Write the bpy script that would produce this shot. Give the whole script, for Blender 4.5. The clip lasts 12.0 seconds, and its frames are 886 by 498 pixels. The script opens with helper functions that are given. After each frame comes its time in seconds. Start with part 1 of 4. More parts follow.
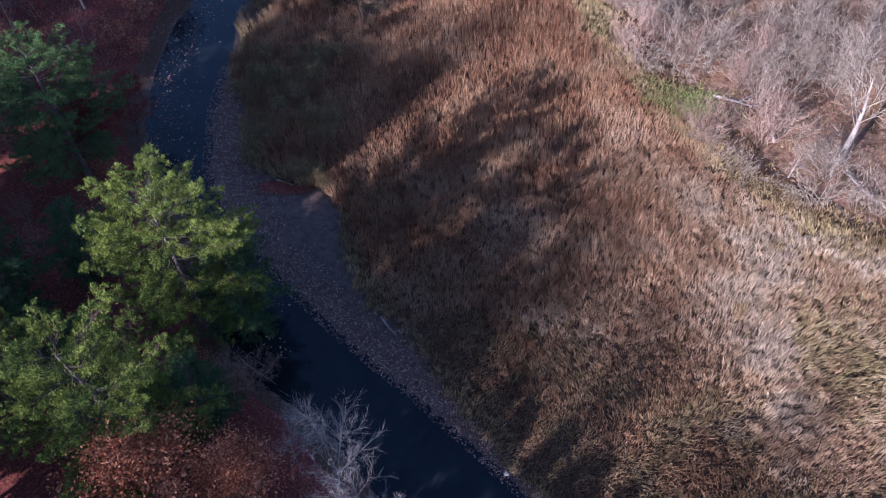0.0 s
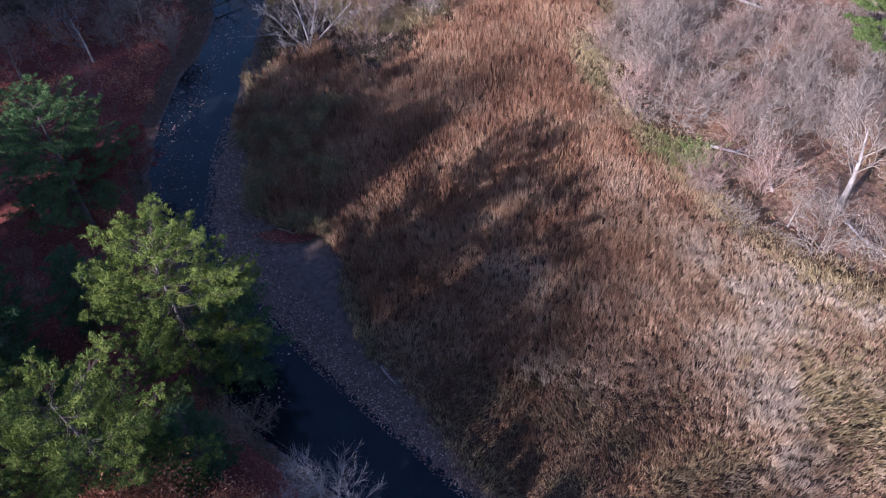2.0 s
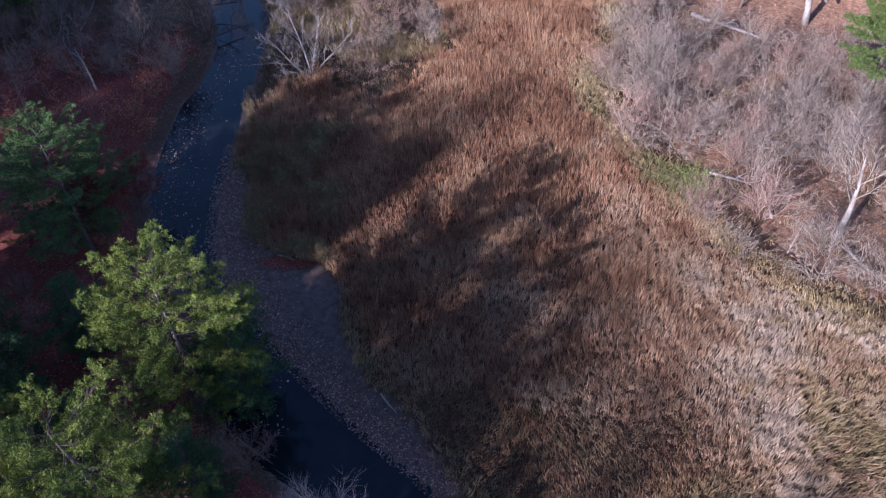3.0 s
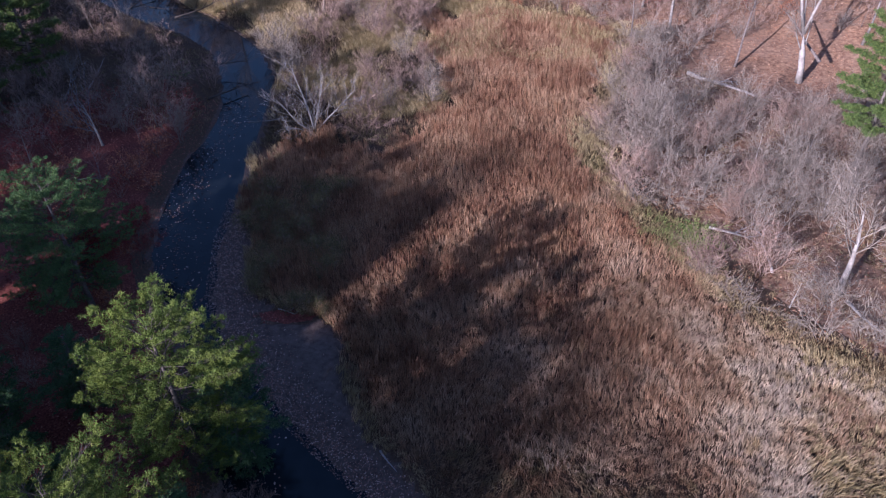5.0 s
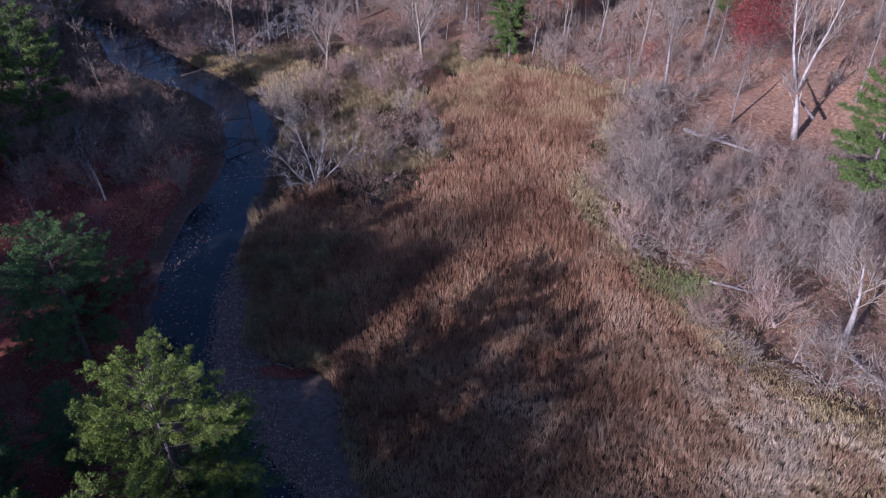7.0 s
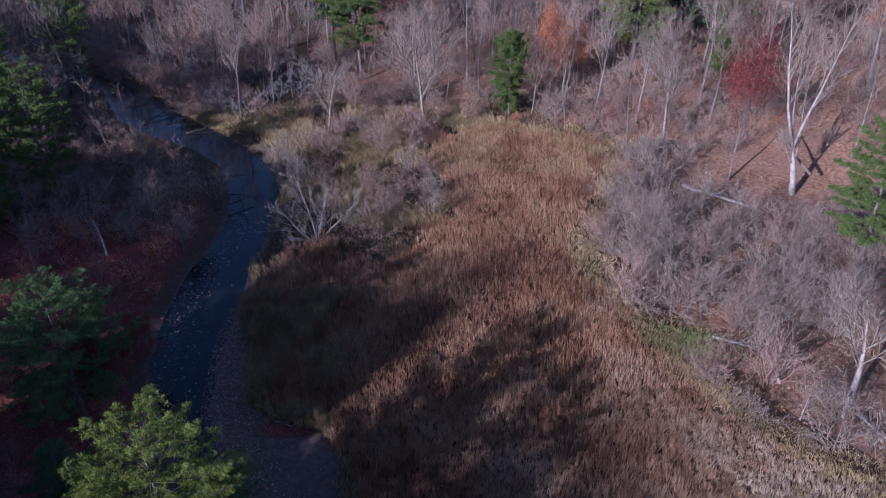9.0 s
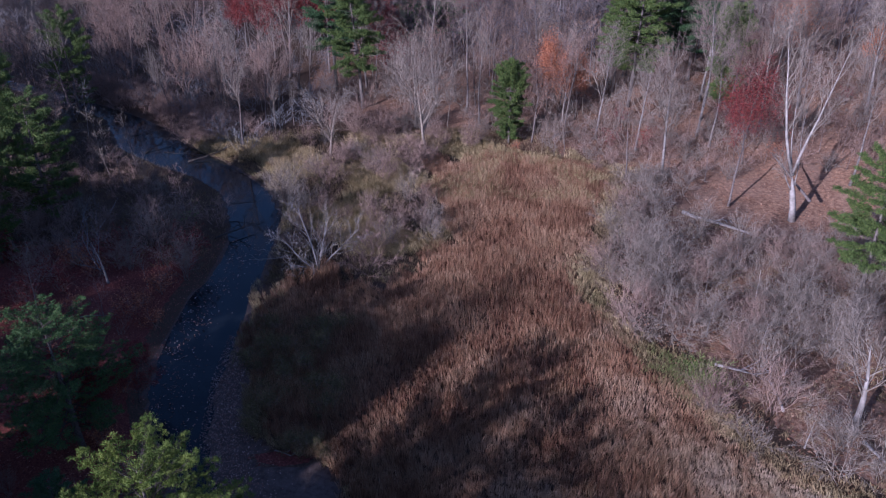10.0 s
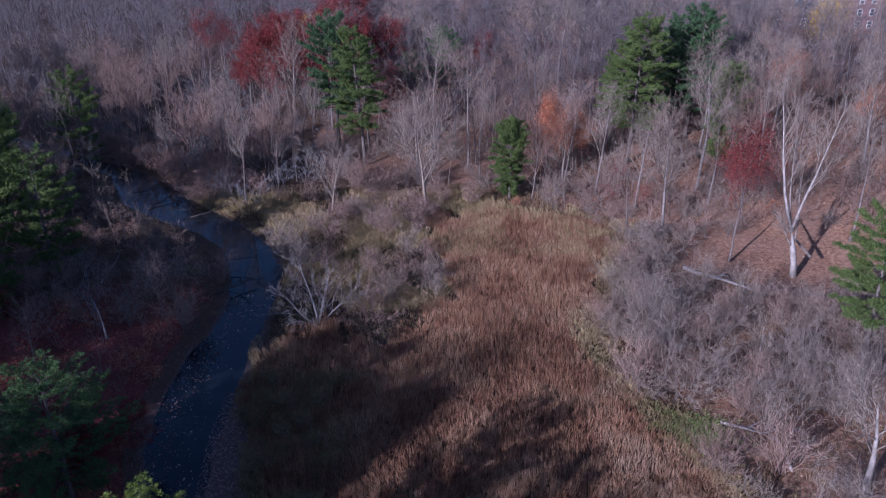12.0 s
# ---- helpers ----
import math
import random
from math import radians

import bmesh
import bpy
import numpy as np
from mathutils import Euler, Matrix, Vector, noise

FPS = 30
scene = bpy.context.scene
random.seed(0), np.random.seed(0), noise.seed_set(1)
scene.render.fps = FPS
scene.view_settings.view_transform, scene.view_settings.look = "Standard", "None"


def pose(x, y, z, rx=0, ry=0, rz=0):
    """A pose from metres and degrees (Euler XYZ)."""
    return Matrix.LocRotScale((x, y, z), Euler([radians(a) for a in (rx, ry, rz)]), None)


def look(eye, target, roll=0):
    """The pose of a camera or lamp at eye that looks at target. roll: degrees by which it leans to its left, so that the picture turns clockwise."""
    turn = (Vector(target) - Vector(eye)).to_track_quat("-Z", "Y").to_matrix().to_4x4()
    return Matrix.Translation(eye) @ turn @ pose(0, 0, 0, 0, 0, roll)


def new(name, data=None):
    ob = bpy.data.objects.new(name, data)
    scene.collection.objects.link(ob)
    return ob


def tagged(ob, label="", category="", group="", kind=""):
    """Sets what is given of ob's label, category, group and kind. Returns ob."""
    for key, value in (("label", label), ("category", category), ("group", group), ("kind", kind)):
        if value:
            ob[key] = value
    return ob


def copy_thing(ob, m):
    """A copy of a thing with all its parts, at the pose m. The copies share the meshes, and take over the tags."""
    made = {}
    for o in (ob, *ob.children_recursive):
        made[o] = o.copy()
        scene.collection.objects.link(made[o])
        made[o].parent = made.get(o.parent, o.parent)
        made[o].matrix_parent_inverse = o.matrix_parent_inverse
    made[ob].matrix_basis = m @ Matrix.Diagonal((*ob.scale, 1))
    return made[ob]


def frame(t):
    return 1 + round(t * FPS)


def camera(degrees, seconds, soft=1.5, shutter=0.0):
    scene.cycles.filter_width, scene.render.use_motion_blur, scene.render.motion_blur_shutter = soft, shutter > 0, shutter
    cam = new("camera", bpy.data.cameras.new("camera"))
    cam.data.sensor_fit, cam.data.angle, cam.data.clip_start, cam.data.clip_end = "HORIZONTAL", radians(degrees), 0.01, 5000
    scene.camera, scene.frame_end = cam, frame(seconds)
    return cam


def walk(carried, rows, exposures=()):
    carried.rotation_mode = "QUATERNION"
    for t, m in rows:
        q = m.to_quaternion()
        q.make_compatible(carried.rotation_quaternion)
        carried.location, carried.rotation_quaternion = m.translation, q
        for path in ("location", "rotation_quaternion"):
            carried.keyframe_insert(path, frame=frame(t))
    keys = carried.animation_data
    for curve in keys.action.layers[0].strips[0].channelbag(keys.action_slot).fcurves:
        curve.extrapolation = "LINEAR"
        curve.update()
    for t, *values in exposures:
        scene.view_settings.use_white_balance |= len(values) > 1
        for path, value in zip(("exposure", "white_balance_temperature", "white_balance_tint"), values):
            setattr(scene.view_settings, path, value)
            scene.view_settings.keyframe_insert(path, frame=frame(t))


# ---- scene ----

# The camera hovers 34 m over the creek and tilts up from the marsh to the wooded hill.
cam = camera(63.97, 12.0, soft=1.22)
EYE, TILT = 34.0, -50.9
ROWS = [  # seconds, yaw, pitch gained, roll
    (0.0, 0.0, 0.0, 0.0), (0.5, 0.017, 0.897, 0.0), (1.0, 0.013, 1.797, 0.016), (1.5, 0.032, 2.76, 0.053), (2.0, 0.052, 3.921, 0.027),
    (2.5, 0.042, 4.987, 0.04), (3.0, 0.06, 6.05, 0.036), (5.0, 0.131, 10.417, 0.113), (5.5, 0.137, 11.566, 0.121), (6.0, 0.165, 12.612, 0.132),
    (6.5, 0.162, 13.696, 0.126), (7.0, 0.168, 14.788, 0.15), (9.0, 0.249, 19.229, 0.14), (9.5, 0.284, 20.351, 0.128), (10.0, 0.311, 21.424, 0.087),
    (10.5, 0.33, 22.5, 0.077), (11.0, 0.344, 23.672, 0.146), (11.5, 0.368, 24.744, 0.135), (12.0, 0.423, 25.9, 0.152),
]
EXPOSURES = [(0.0, 1.53, 5100, 24), (6.0, 1.08, 4990, 26), (12.0, 0.5, 4700, 28.5)]
walk(cam, [(t, pose(0, 0, EYE, TILT) @ pose(0, 0, 0, 90 + pitch, 0, yaw) @ pose(0, 0, 0, 0, 0, roll)) for t, yaw, pitch, roll in ROWS], EXPOSURES)

# ---- light: low autumn sun from behind the left shoulder, clear sky ----
SUN_AZ, SUN_EL = radians(224.0), radians(20.0)
world = bpy.data.worlds.new("sky")
scene.world = world
world.use_nodes = True
sky = world.node_tree.nodes.new("ShaderNodeTexSky")
sky.sky_type, sky.sun_disc = "NISHITA", False
sky.sun_elevation, sky.sun_rotation = SUN_EL, SUN_AZ
sky.ozone_density = 2.2
back = world.node_tree.nodes["Background"]
back.inputs["Strength"].default_value = 0.08
world.node_tree.links.new(sky.outputs["Color"], back.inputs["Color"])
sun_data = bpy.data.lights.new("sun", "SUN")
sun_data.energy, sun_data.angle, sun_data.color = 5.0, radians(0.6), (1.0, 0.89, 0.74)
sun = new("sun", sun_data)
sun_way = Vector((math.sin(SUN_AZ) * math.cos(SUN_EL), math.cos(SUN_AZ) * math.cos(SUN_EL), math.sin(SUN_EL)))
sun.matrix_world = look(sun_way * 200, (0, 0, 0))


# ---- materials ----
def mat(name, rough=0.9, spec=0.2):
    m = bpy.data.materials.new(name)
    m.use_nodes = True
    b = m.node_tree.nodes["Principled BSDF"]
    b.inputs["Roughness"].default_value = rough
    b.inputs["Specular IOR Level"].default_value = spec
    return m, m.node_tree.nodes, m.node_tree.links, b


def ramp(nodes, links, fac, stops):
    r = nodes.new("ShaderNodeValToRGB")
    while len(r.color_ramp.elements) < len(stops):
        r.color_ramp.elements.new(0.5)
    for e, (p, c) in zip(r.color_ramp.elements, stops):
        e.position, e.color = p, (*c, 1)
    links.new(fac, r.inputs[0])
    return r.outputs[0]


def tex(nodes, links, scale, detail=4.0, where=None, rough=0.55):
    n = nodes.new("ShaderNodeTexNoise")
    n.inputs["Scale"].default_value, n.inputs["Detail"].default_value, n.inputs["Roughness"].default_value = scale, detail, rough
    if where is None:
        where = nodes.new("ShaderNodeNewGeometry").outputs["Position"]
    links.new(where, n.inputs["Vector"])
    return n.outputs["Fac"]


def mix(nodes, links, fac, a, b, kind="MIX"):
    n = nodes.new("ShaderNodeMix")
    n.data_type, n.blend_type = "RGBA", kind
    for socket, v in ((n.inputs[0], fac), (n.inputs[6], a), (n.inputs[7], b)):
        if isinstance(v, (int, float)):
            socket.default_value = v
        elif isinstance(v, tuple):
            socket.default_value = (*v, 1)
        else:
            links.new(v, socket)
    return n.outputs[2]


def maths(nodes, links, op, a, b=0.0):
    n = nodes.new("ShaderNodeMath")
    n.operation, n.use_clamp = op, True
    for socket, v in ((n.inputs[0], a), (n.inputs[1], b)):
        if isinstance(v, (int, float)):
            socket.default_value = v
        else:
            links.new(v, socket)
    return n.outputs[0]


def bump(nodes, links, bsdf, height, strength=0.5, dist=0.05):
    n = nodes.new("ShaderNodeBump")
    n.inputs["Strength"].default_value, n.inputs["Distance"].default_value = strength, dist
    links.new(height, n.inputs["Height"])
    links.new(n.outputs[0], bsdf.inputs["Normal"])


def m_ground():
    m, n, l, b = mat("forest_and_marsh_soil", 0.95, 0.15)
    def zone(name):
        a = n.new("ShaderNodeAttribute")
        a.attribute_name = name
        return a.outputs["Fac"]
    fine, mid, big = tex(n, l, 9.0, 6), tex(n, l, 1.6, 5), tex(n, l, 0.22, 4)
    soil = ramp(n, l, fine, [(0.3, (0.05, 0.032, 0.022)), (0.55, (0.1, 0.062, 0.042)), (0.75, (0.17, 0.11, 0.075))])
    clumps = tex(n, l, 2.6, 9, rough=0.72)
    litter = ramp(n, l, clumps, [(0.3, (0.07, 0.04, 0.03)), (0.44, (0.22, 0.12, 0.078)), (0.58, (0.38, 0.22, 0.14)), (0.75, (0.55, 0.37, 0.26))])
    litter = mix(n, l, maths(n, l, "MULTIPLY", maths(n, l, "SUBTRACT", big, 0.4), 2.0), litter, (0.2, 0.13, 0.1))
    deep = ramp(n, l, fine, [(0.3, (0.065, 0.02, 0.018)), (0.55, (0.19, 0.055, 0.042)), (0.75, (0.32, 0.11, 0.078))])
    mud = ramp(n, l, clumps, [(0.3, (0.055, 0.037, 0.032)), (0.5, (0.11, 0.078, 0.066)), (0.62, (0.14, 0.1, 0.086)), (0.78, (0.21, 0.14, 0.115))])
    moss = ramp(n, l, fine, [(0.3, (0.05, 0.07, 0.02)), (0.6, (0.14, 0.18, 0.05)), (0.8, (0.25, 0.25, 0.1))])
    def soft(name):
        return maths(n, l, "GREATER_THAN", maths(n, l, "ADD", zone(name), maths(n, l, "SUBTRACT", mid, 0.5)), 0.5)
    c = mix(n, l, soft("litter"), soil, litter)
    c = mix(n, l, soft("deep"), c, deep)
    c = mix(n, l, soft("moss"), c, moss)
    c = mix(n, l, soft("mud"), c, mud)
    c = mix(n, l, 0.5, c, ramp(n, l, big, [(0.3, (0.55, 0.52, 0.5)), (0.7, (1.0, 1.0, 1.0))]), "MULTIPLY")
    l.new(c, b.inputs["Base Color"])
    bump(n, l, b, fine, 0.8, 0.08)
    return m


def m_water():
    m, n, l, b = mat("dark_creek_water", 0.05, 0.5)
    b.inputs["IOR"].default_value = 1.33
    silt = tex(n, l, 0.35, 5)
    l.new(ramp(n, l, silt, [(0.35, (0.006, 0.008, 0.011)), (0.7, (0.014, 0.017, 0.02))]), b.inputs["Base Color"])
    bump(n, l, b, tex(n, l, 2.2, 3), 0.06, 0.05)
    return m


def m_island(name, stops, patches, amount=0.6, rough=0.85, scale=0.12, sheer=0.0, fine=0.9):
    """Leaves and blades: a colour of its own for each, and patches of colour over the whole stand."""
    m, n, l, b = mat(name, rough, 0.15)
    g = n.new("ShaderNodeNewGeometry")
    c = ramp(n, l, g.outputs["Random Per Island"], stops)
    if patches:
        p = ramp(n, l, tex(n, l, scale, 5, rough=0.62), patches)
        c = mix(n, l, amount, c, p)
        q = ramp(n, l, tex(n, l, fine, 3), [(0.3, (0.7, 0.66, 0.62)), (0.6, (1.0, 1.0, 1.0))])
        c = mix(n, l, 0.8, c, q, "MULTIPLY")
    l.new(c, b.inputs["Base Color"])
    if sheer:
        t = n.new("ShaderNodeBsdfTranslucent")
        l.new(c, t.inputs["Color"])
        s = n.new("ShaderNodeMixShader")
        s.inputs[0].default_value = sheer
        l.new(b.outputs[0], s.inputs[1])
        l.new(t.outputs[0], s.inputs[2])
        l.new(s.outputs[0], n["Material Output"].inputs[0])
    return m


def m_bark(name, dark, light, scale=6.0, vary=0.35):
    m, n, l, b = mat(name, 0.9, 0.15)
    o = n.new("ShaderNodeTexCoord").outputs["Object"]
    f = tex(n, l, scale, 5, o)
    c = ramp(n, l, f, [(0.3, dark), (0.65, light)])
    i = n.new("ShaderNodeObjectInfo")
    c = mix(n, l, vary, c, ramp(n, l, i.outputs["Random"], [(0.0, (0.45, 0.4, 0.4)), (1.0, (1.0, 1.0, 1.0))]), "MULTIPLY")
    l.new(c, b.inputs["Base Color"])
    bump(n, l, b, f, 0.5, 0.03)
    return m


GROUND, WATER = m_ground(), m_water()
def m_reed():
    """Cattail blades: tan and greyish in the wet open corner, rusty red-brown towards creek and far end."""
    m, n, l, b = mat("dry_cattail_blades", 0.85, 0.15)
    g = n.new("ShaderNodeNewGeometry")
    own = g.outputs["Random Per Island"]
    xyz = n.new("ShaderNodeSeparateXYZ")
    l.new(g.outputs["Position"], xyz.inputs[0])
    def plain(op, p, q):
        k = n.new("ShaderNodeMath")
        k.operation = op
        for s, v in ((k.inputs[0], p), (k.inputs[1], q)):
            if isinstance(v, (int, float)):
                s.default_value = v
            else:
                l.new(v, s)
        return k.outputs[0]
    slope = plain("MULTIPLY", plain("SUBTRACT", plain("SUBTRACT", xyz.outputs["Y"], plain("MULTIPLY", xyz.outputs["X"], 0.9)), 3.0), 0.036)
    rusty = maths(n, l, "ADD", plain("ADD", slope, plain("MULTIPLY", plain("SUBTRACT", tex(n, l, 0.13, 5), 0.5), 3.0)), 0.0)
    tan = ramp(n, l, own, [(0.0, (0.22, 0.14, 0.1)), (0.3, (0.4, 0.29, 0.195)), (0.65, (0.68, 0.53, 0.36)), (1.0, (0.84, 0.7, 0.52))])
    rust = ramp(n, l, own, [(0.0, (0.14, 0.055, 0.04)), (0.35, (0.27, 0.135, 0.085)), (0.7, (0.45, 0.26, 0.155)), (1.0, (0.66, 0.47, 0.31))])
    spots = tex(n, l, 0.2, 5, rough=0.65)
    brown = ramp(n, l, spots, [(0.3, (0.38, 0.22, 0.11)), (0.41, (0.23, 0.105, 0.065)), (0.49, (0.44, 0.235, 0.135)), (0.57, (0.6, 0.4, 0.25)), (0.65, (0.32, 0.16, 0.1)), (0.74, (0.4, 0.28, 0.12))])
    rust = mix(n, l, 0.5, rust, brown)
    patch = ramp(n, l, spots, [(0.3, (0.5, 0.36, 0.18)), (0.38, (0.27, 0.12, 0.075)), (0.46, (0.46, 0.28, 0.17)), (0.55, (0.7, 0.55, 0.42)), (0.61, (0.5, 0.4, 0.35)), (0.68, (0.52, 0.38, 0.19)), (0.75, (0.38, 0.29, 0.13))])
    c = mix(n, l, rusty, mix(n, l, 0.58, tan, patch), rust)
    c = mix(n, l, 0.75, c, ramp(n, l, tex(n, l, 0.9, 3), [(0.32, (0.7, 0.66, 0.62)), (0.58, (1.0, 1.0, 1.0))]), "MULTIPLY")
    l.new(c, b.inputs["Base Color"])
    t = n.new("ShaderNodeBsdfTranslucent")
    l.new(c, t.inputs["Color"])
    s = n.new("ShaderNodeMixShader")
    s.inputs[0].default_value = 0.3
    l.new(b.outputs[0], s.inputs[1])
    l.new(t.outputs[0], s.inputs[2])
    l.new(s.outputs[0], n["Material Output"].inputs[0])
    return m


REED = m_reed()
SEDGE = m_island("olive_yellow_sedge", [(0.0, (0.22, 0.155, 0.085)), (0.5, (0.45, 0.335, 0.19)), (1.0, (0.66, 0.53, 0.34))],
                 [(0.35, (0.33, 0.265, 0.115)), (0.65, (0.54, 0.39, 0.23))], 0.45, scale=0.3, sheer=0.15)
ROUGH = m_island("rough_dry_grass", [(0.0, (0.08, 0.055, 0.035)), (0.5, (0.24, 0.17, 0.1)), (1.0, (0.42, 0.32, 0.2))],
                 [(0.35, (0.16, 0.09, 0.06)), (0.5, (0.26, 0.19, 0.1)), (0.65, (0.2, 0.19, 0.07))], 0.5, scale=0.25, sheer=0.15)
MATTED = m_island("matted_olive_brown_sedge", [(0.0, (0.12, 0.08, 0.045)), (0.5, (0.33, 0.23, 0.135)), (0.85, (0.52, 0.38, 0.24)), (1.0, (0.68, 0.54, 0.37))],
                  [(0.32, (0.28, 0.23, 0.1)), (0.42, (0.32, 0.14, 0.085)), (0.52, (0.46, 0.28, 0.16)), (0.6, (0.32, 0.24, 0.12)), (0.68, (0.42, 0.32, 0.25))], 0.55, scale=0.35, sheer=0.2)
STRAW = m_island("straw_yellow_grass", [(0.0, (0.2, 0.14, 0.07)), (0.5, (0.5, 0.38, 0.2)), (1.0, (0.75, 0.6, 0.38))], [(0.35, (0.34, 0.26, 0.1)), (0.65, (0.58, 0.42, 0.24))], 0.45, scale=0.4, sheer=0.2)
FRESH = m_island("fresh_green_grass", [(0.0, (0.1, 0.13, 0.04)), (1.0, (0.38, 0.42, 0.15))], None, sheer=0.3)
NEEDLE = m_island("pine_needles", [(0.0, (0.05, 0.08, 0.016)), (0.5, (0.13, 0.175, 0.036)), (1.0, (0.24, 0.275, 0.06))], [(0.35, (0.05, 0.085, 0.02)), (0.65, (0.26, 0.285, 0.055))], 0.5, 0.6, 0.7, 0.2, 3.0)
MID_NEEDLE = m_island("mid_green_pine_needles", [(0.0, (0.04, 0.065, 0.02)), (0.5, (0.085, 0.12, 0.035)), (1.0, (0.16, 0.19, 0.05))], None, 0.5, 0.6, 0.7, 0.15)
HEMLOCK = m_island("dark_hemlock_needles", [(0.0, (0.03, 0.06, 0.028)), (0.6, (0.06, 0.105, 0.045)), (1.0, (0.1, 0.155, 0.06))], None, 0.4, 0.6, 0.5, 0.15)
OAK_RED = m_island("dark_red_oak_leaves", [(0.0, (0.07, 0.014, 0.016)), (0.6, (0.18, 0.034, 0.033)), (1.0, (0.31, 0.085, 0.065))], None, sheer=0.25)
OAK_RUST = m_island("rust_orange_oak_leaves", [(0.0, (0.18, 0.055, 0.03)), (0.6, (0.42, 0.15, 0.075)), (1.0, (0.62, 0.3, 0.17))], None, sheer=0.25)
YELLOW = m_island("yellow_autumn_leaves", [(0.0, (0.35, 0.2, 0.02)), (1.0, (0.65, 0.42, 0.05))], None, sheer=0.3)
FALLEN = m_island("fallen_leaves", [(0.0, (0.12, 0.055, 0.04)), (0.6, (0.3, 0.15, 0.11)), (1.0, (0.6, 0.42, 0.34))], None)
RED_LEAF = m_island("red_brown_litter", [(0.0, (0.1, 0.03, 0.025)), (0.7, (0.26, 0.085, 0.06)), (1.0, (0.42, 0.2, 0.15))], None)
HILL_LEAF = m_island("rusty_hill_litter", [(0.0, (0.13, 0.058, 0.04)), (0.7, (0.36, 0.165, 0.09)), (1.0, (0.52, 0.33, 0.22))], None)
# the blue of skylight in shade is put into this needle colour
SKYLIT_NEEDLE = m_island("bluish_pine_needles", [(0.0, (0.035, 0.07, 0.026)), (0.5, (0.08, 0.135, 0.045)), (1.0, (0.16, 0.21, 0.07))], None, 0.5, 0.6, 0.7, 0.15)
BARK = m_bark("grey_brown_bark", (0.075, 0.055, 0.05), (0.21, 0.17, 0.155))
GREY_TRUNK = m_bark("grey_trunk_bark", (0.1, 0.083, 0.075), (0.28, 0.24, 0.22), 4.0, 0.5)
TWIG = m_bark("grey_twig_bark", (0.13, 0.1, 0.083), (0.31, 0.25, 0.205), 3.0)
ASHY = m_bark("ashen_grey_bark", (0.12, 0.11, 0.112), (0.25, 0.23, 0.232), 3.0)
ROSE = m_bark("reddish_twig_bark", (0.16, 0.1, 0.08), (0.36, 0.245, 0.195), 3.0)
# the dim haze of distance is put into this darker, greyer bark
FAR_BARK = m_bark("dim_far_bark", (0.085, 0.072, 0.075), (0.19, 0.16, 0.16), 0.5)
PALE = m_bark("pale_smooth_bark", (0.17, 0.145, 0.132), (0.37, 0.32, 0.295), 2.0, 0.1)
DEAD = m_bark("bleached_dead_wood", (0.2, 0.17, 0.16), (0.42, 0.365, 0.34), 5.0, 0.2)
BOUGH = m_bark("dark_pine_bough", (0.035, 0.028, 0.024), (0.1, 0.08, 0.07), 8.0)
PINE_BARK = m_bark("pine_bark", (0.07, 0.055, 0.05), (0.2, 0.165, 0.15), 8.0)


# ---- plan ----
def interp(v, table):
    return np.interp(v, [a for a, _ in table], [b for _, b in table])


LEFT_BANK = [(-60, 66), (-20, 27), (0, 9), (13.1, -3.7), (15.7, -5.9), (17.7, -8.5), (19.7, -11.3), (22.7, -12.6), (28.1, -14.6), (33, -18.2), (38.6, -21),
             (43.1, -21.9), (50, -22.1), (57.8, -21.1), (64.6, -22), (72.9, -25.2), (77.7, -29.9), (80.2, -34.3), (86.9, -42.6), (98.1, -48.9), (104.7, -57), (125, -90), (200, -190)]
RIGHT_BANK = [(-60, 74), (-20, 35), (0, 16.5), (12.2, 4), (14.8, 1.3), (17.3, -1.3), (19.7, -4.1), (22.7, -7.3), (25.9, -10.3), (30, -13.9), (34.6, -16), (40.5, -16.9),
              (50.4, -17.2), (57.8, -17.1), (67.2, -17.9), (72.9, -20.1), (77.7, -23.9), (82.1, -27.8), (86.9, -33.7), (93.4, -38.2), (99.4, -45.3), (106.8, -56.2), (127, -88), (202, -188)]
REED_EDGE = [(-60, 76), (-20, 37), (0, 18.5), (12.2, 4.4), (14.7, 2.4), (16.9, 0.5), (18.8, -1), (21, -2.6), (23.2, -4.4), (26.6, -5.9), (29.7, -6.9), (32.2, -7.9), (33, -10.6), (34.3, -13.1),
             (38.9, -14.3), (44.7, -16.3), (55, -17), (60, -16.5)]
MARSH_END = [(-60, 140), (0, 85), (15, 52), (22, 35), (27, 27), (30.2, 22.2), (34.3, 18.9), (40.1, 16.2), (45.4, 14.2), (51.5, 12.2), (57.5, 13.6), (68.3, 18), (79, 20), (84, 8)]
MARSH_LEFT = [(-60, -99), (53, -99), (53.5, -5), (54.4, -3), (61.8, 0.4), (72.4, -2), (80.7, -2.3), (84.5, 7)]


def smooth(v):
    v = np.clip(v, 0, 1)
    return v * v * (3 - 2 * v)


def wobble(x, y):
    return 0.5 * np.sin(x * 0.31 + 1.3 * np.sin(y * 0.21)) * np.sin(y * 0.27 + 0.8 * np.sin(x * 0.17)) + 0.3 * np.sin(x * 0.83 + y * 0.37) * np.sin(y * 0.71 - x * 0.29)


def rise(x, y):
    """Distance beyond the foot of the far hill."""
    return (x - 5) * 0.65 + (y - 88) * 0.76


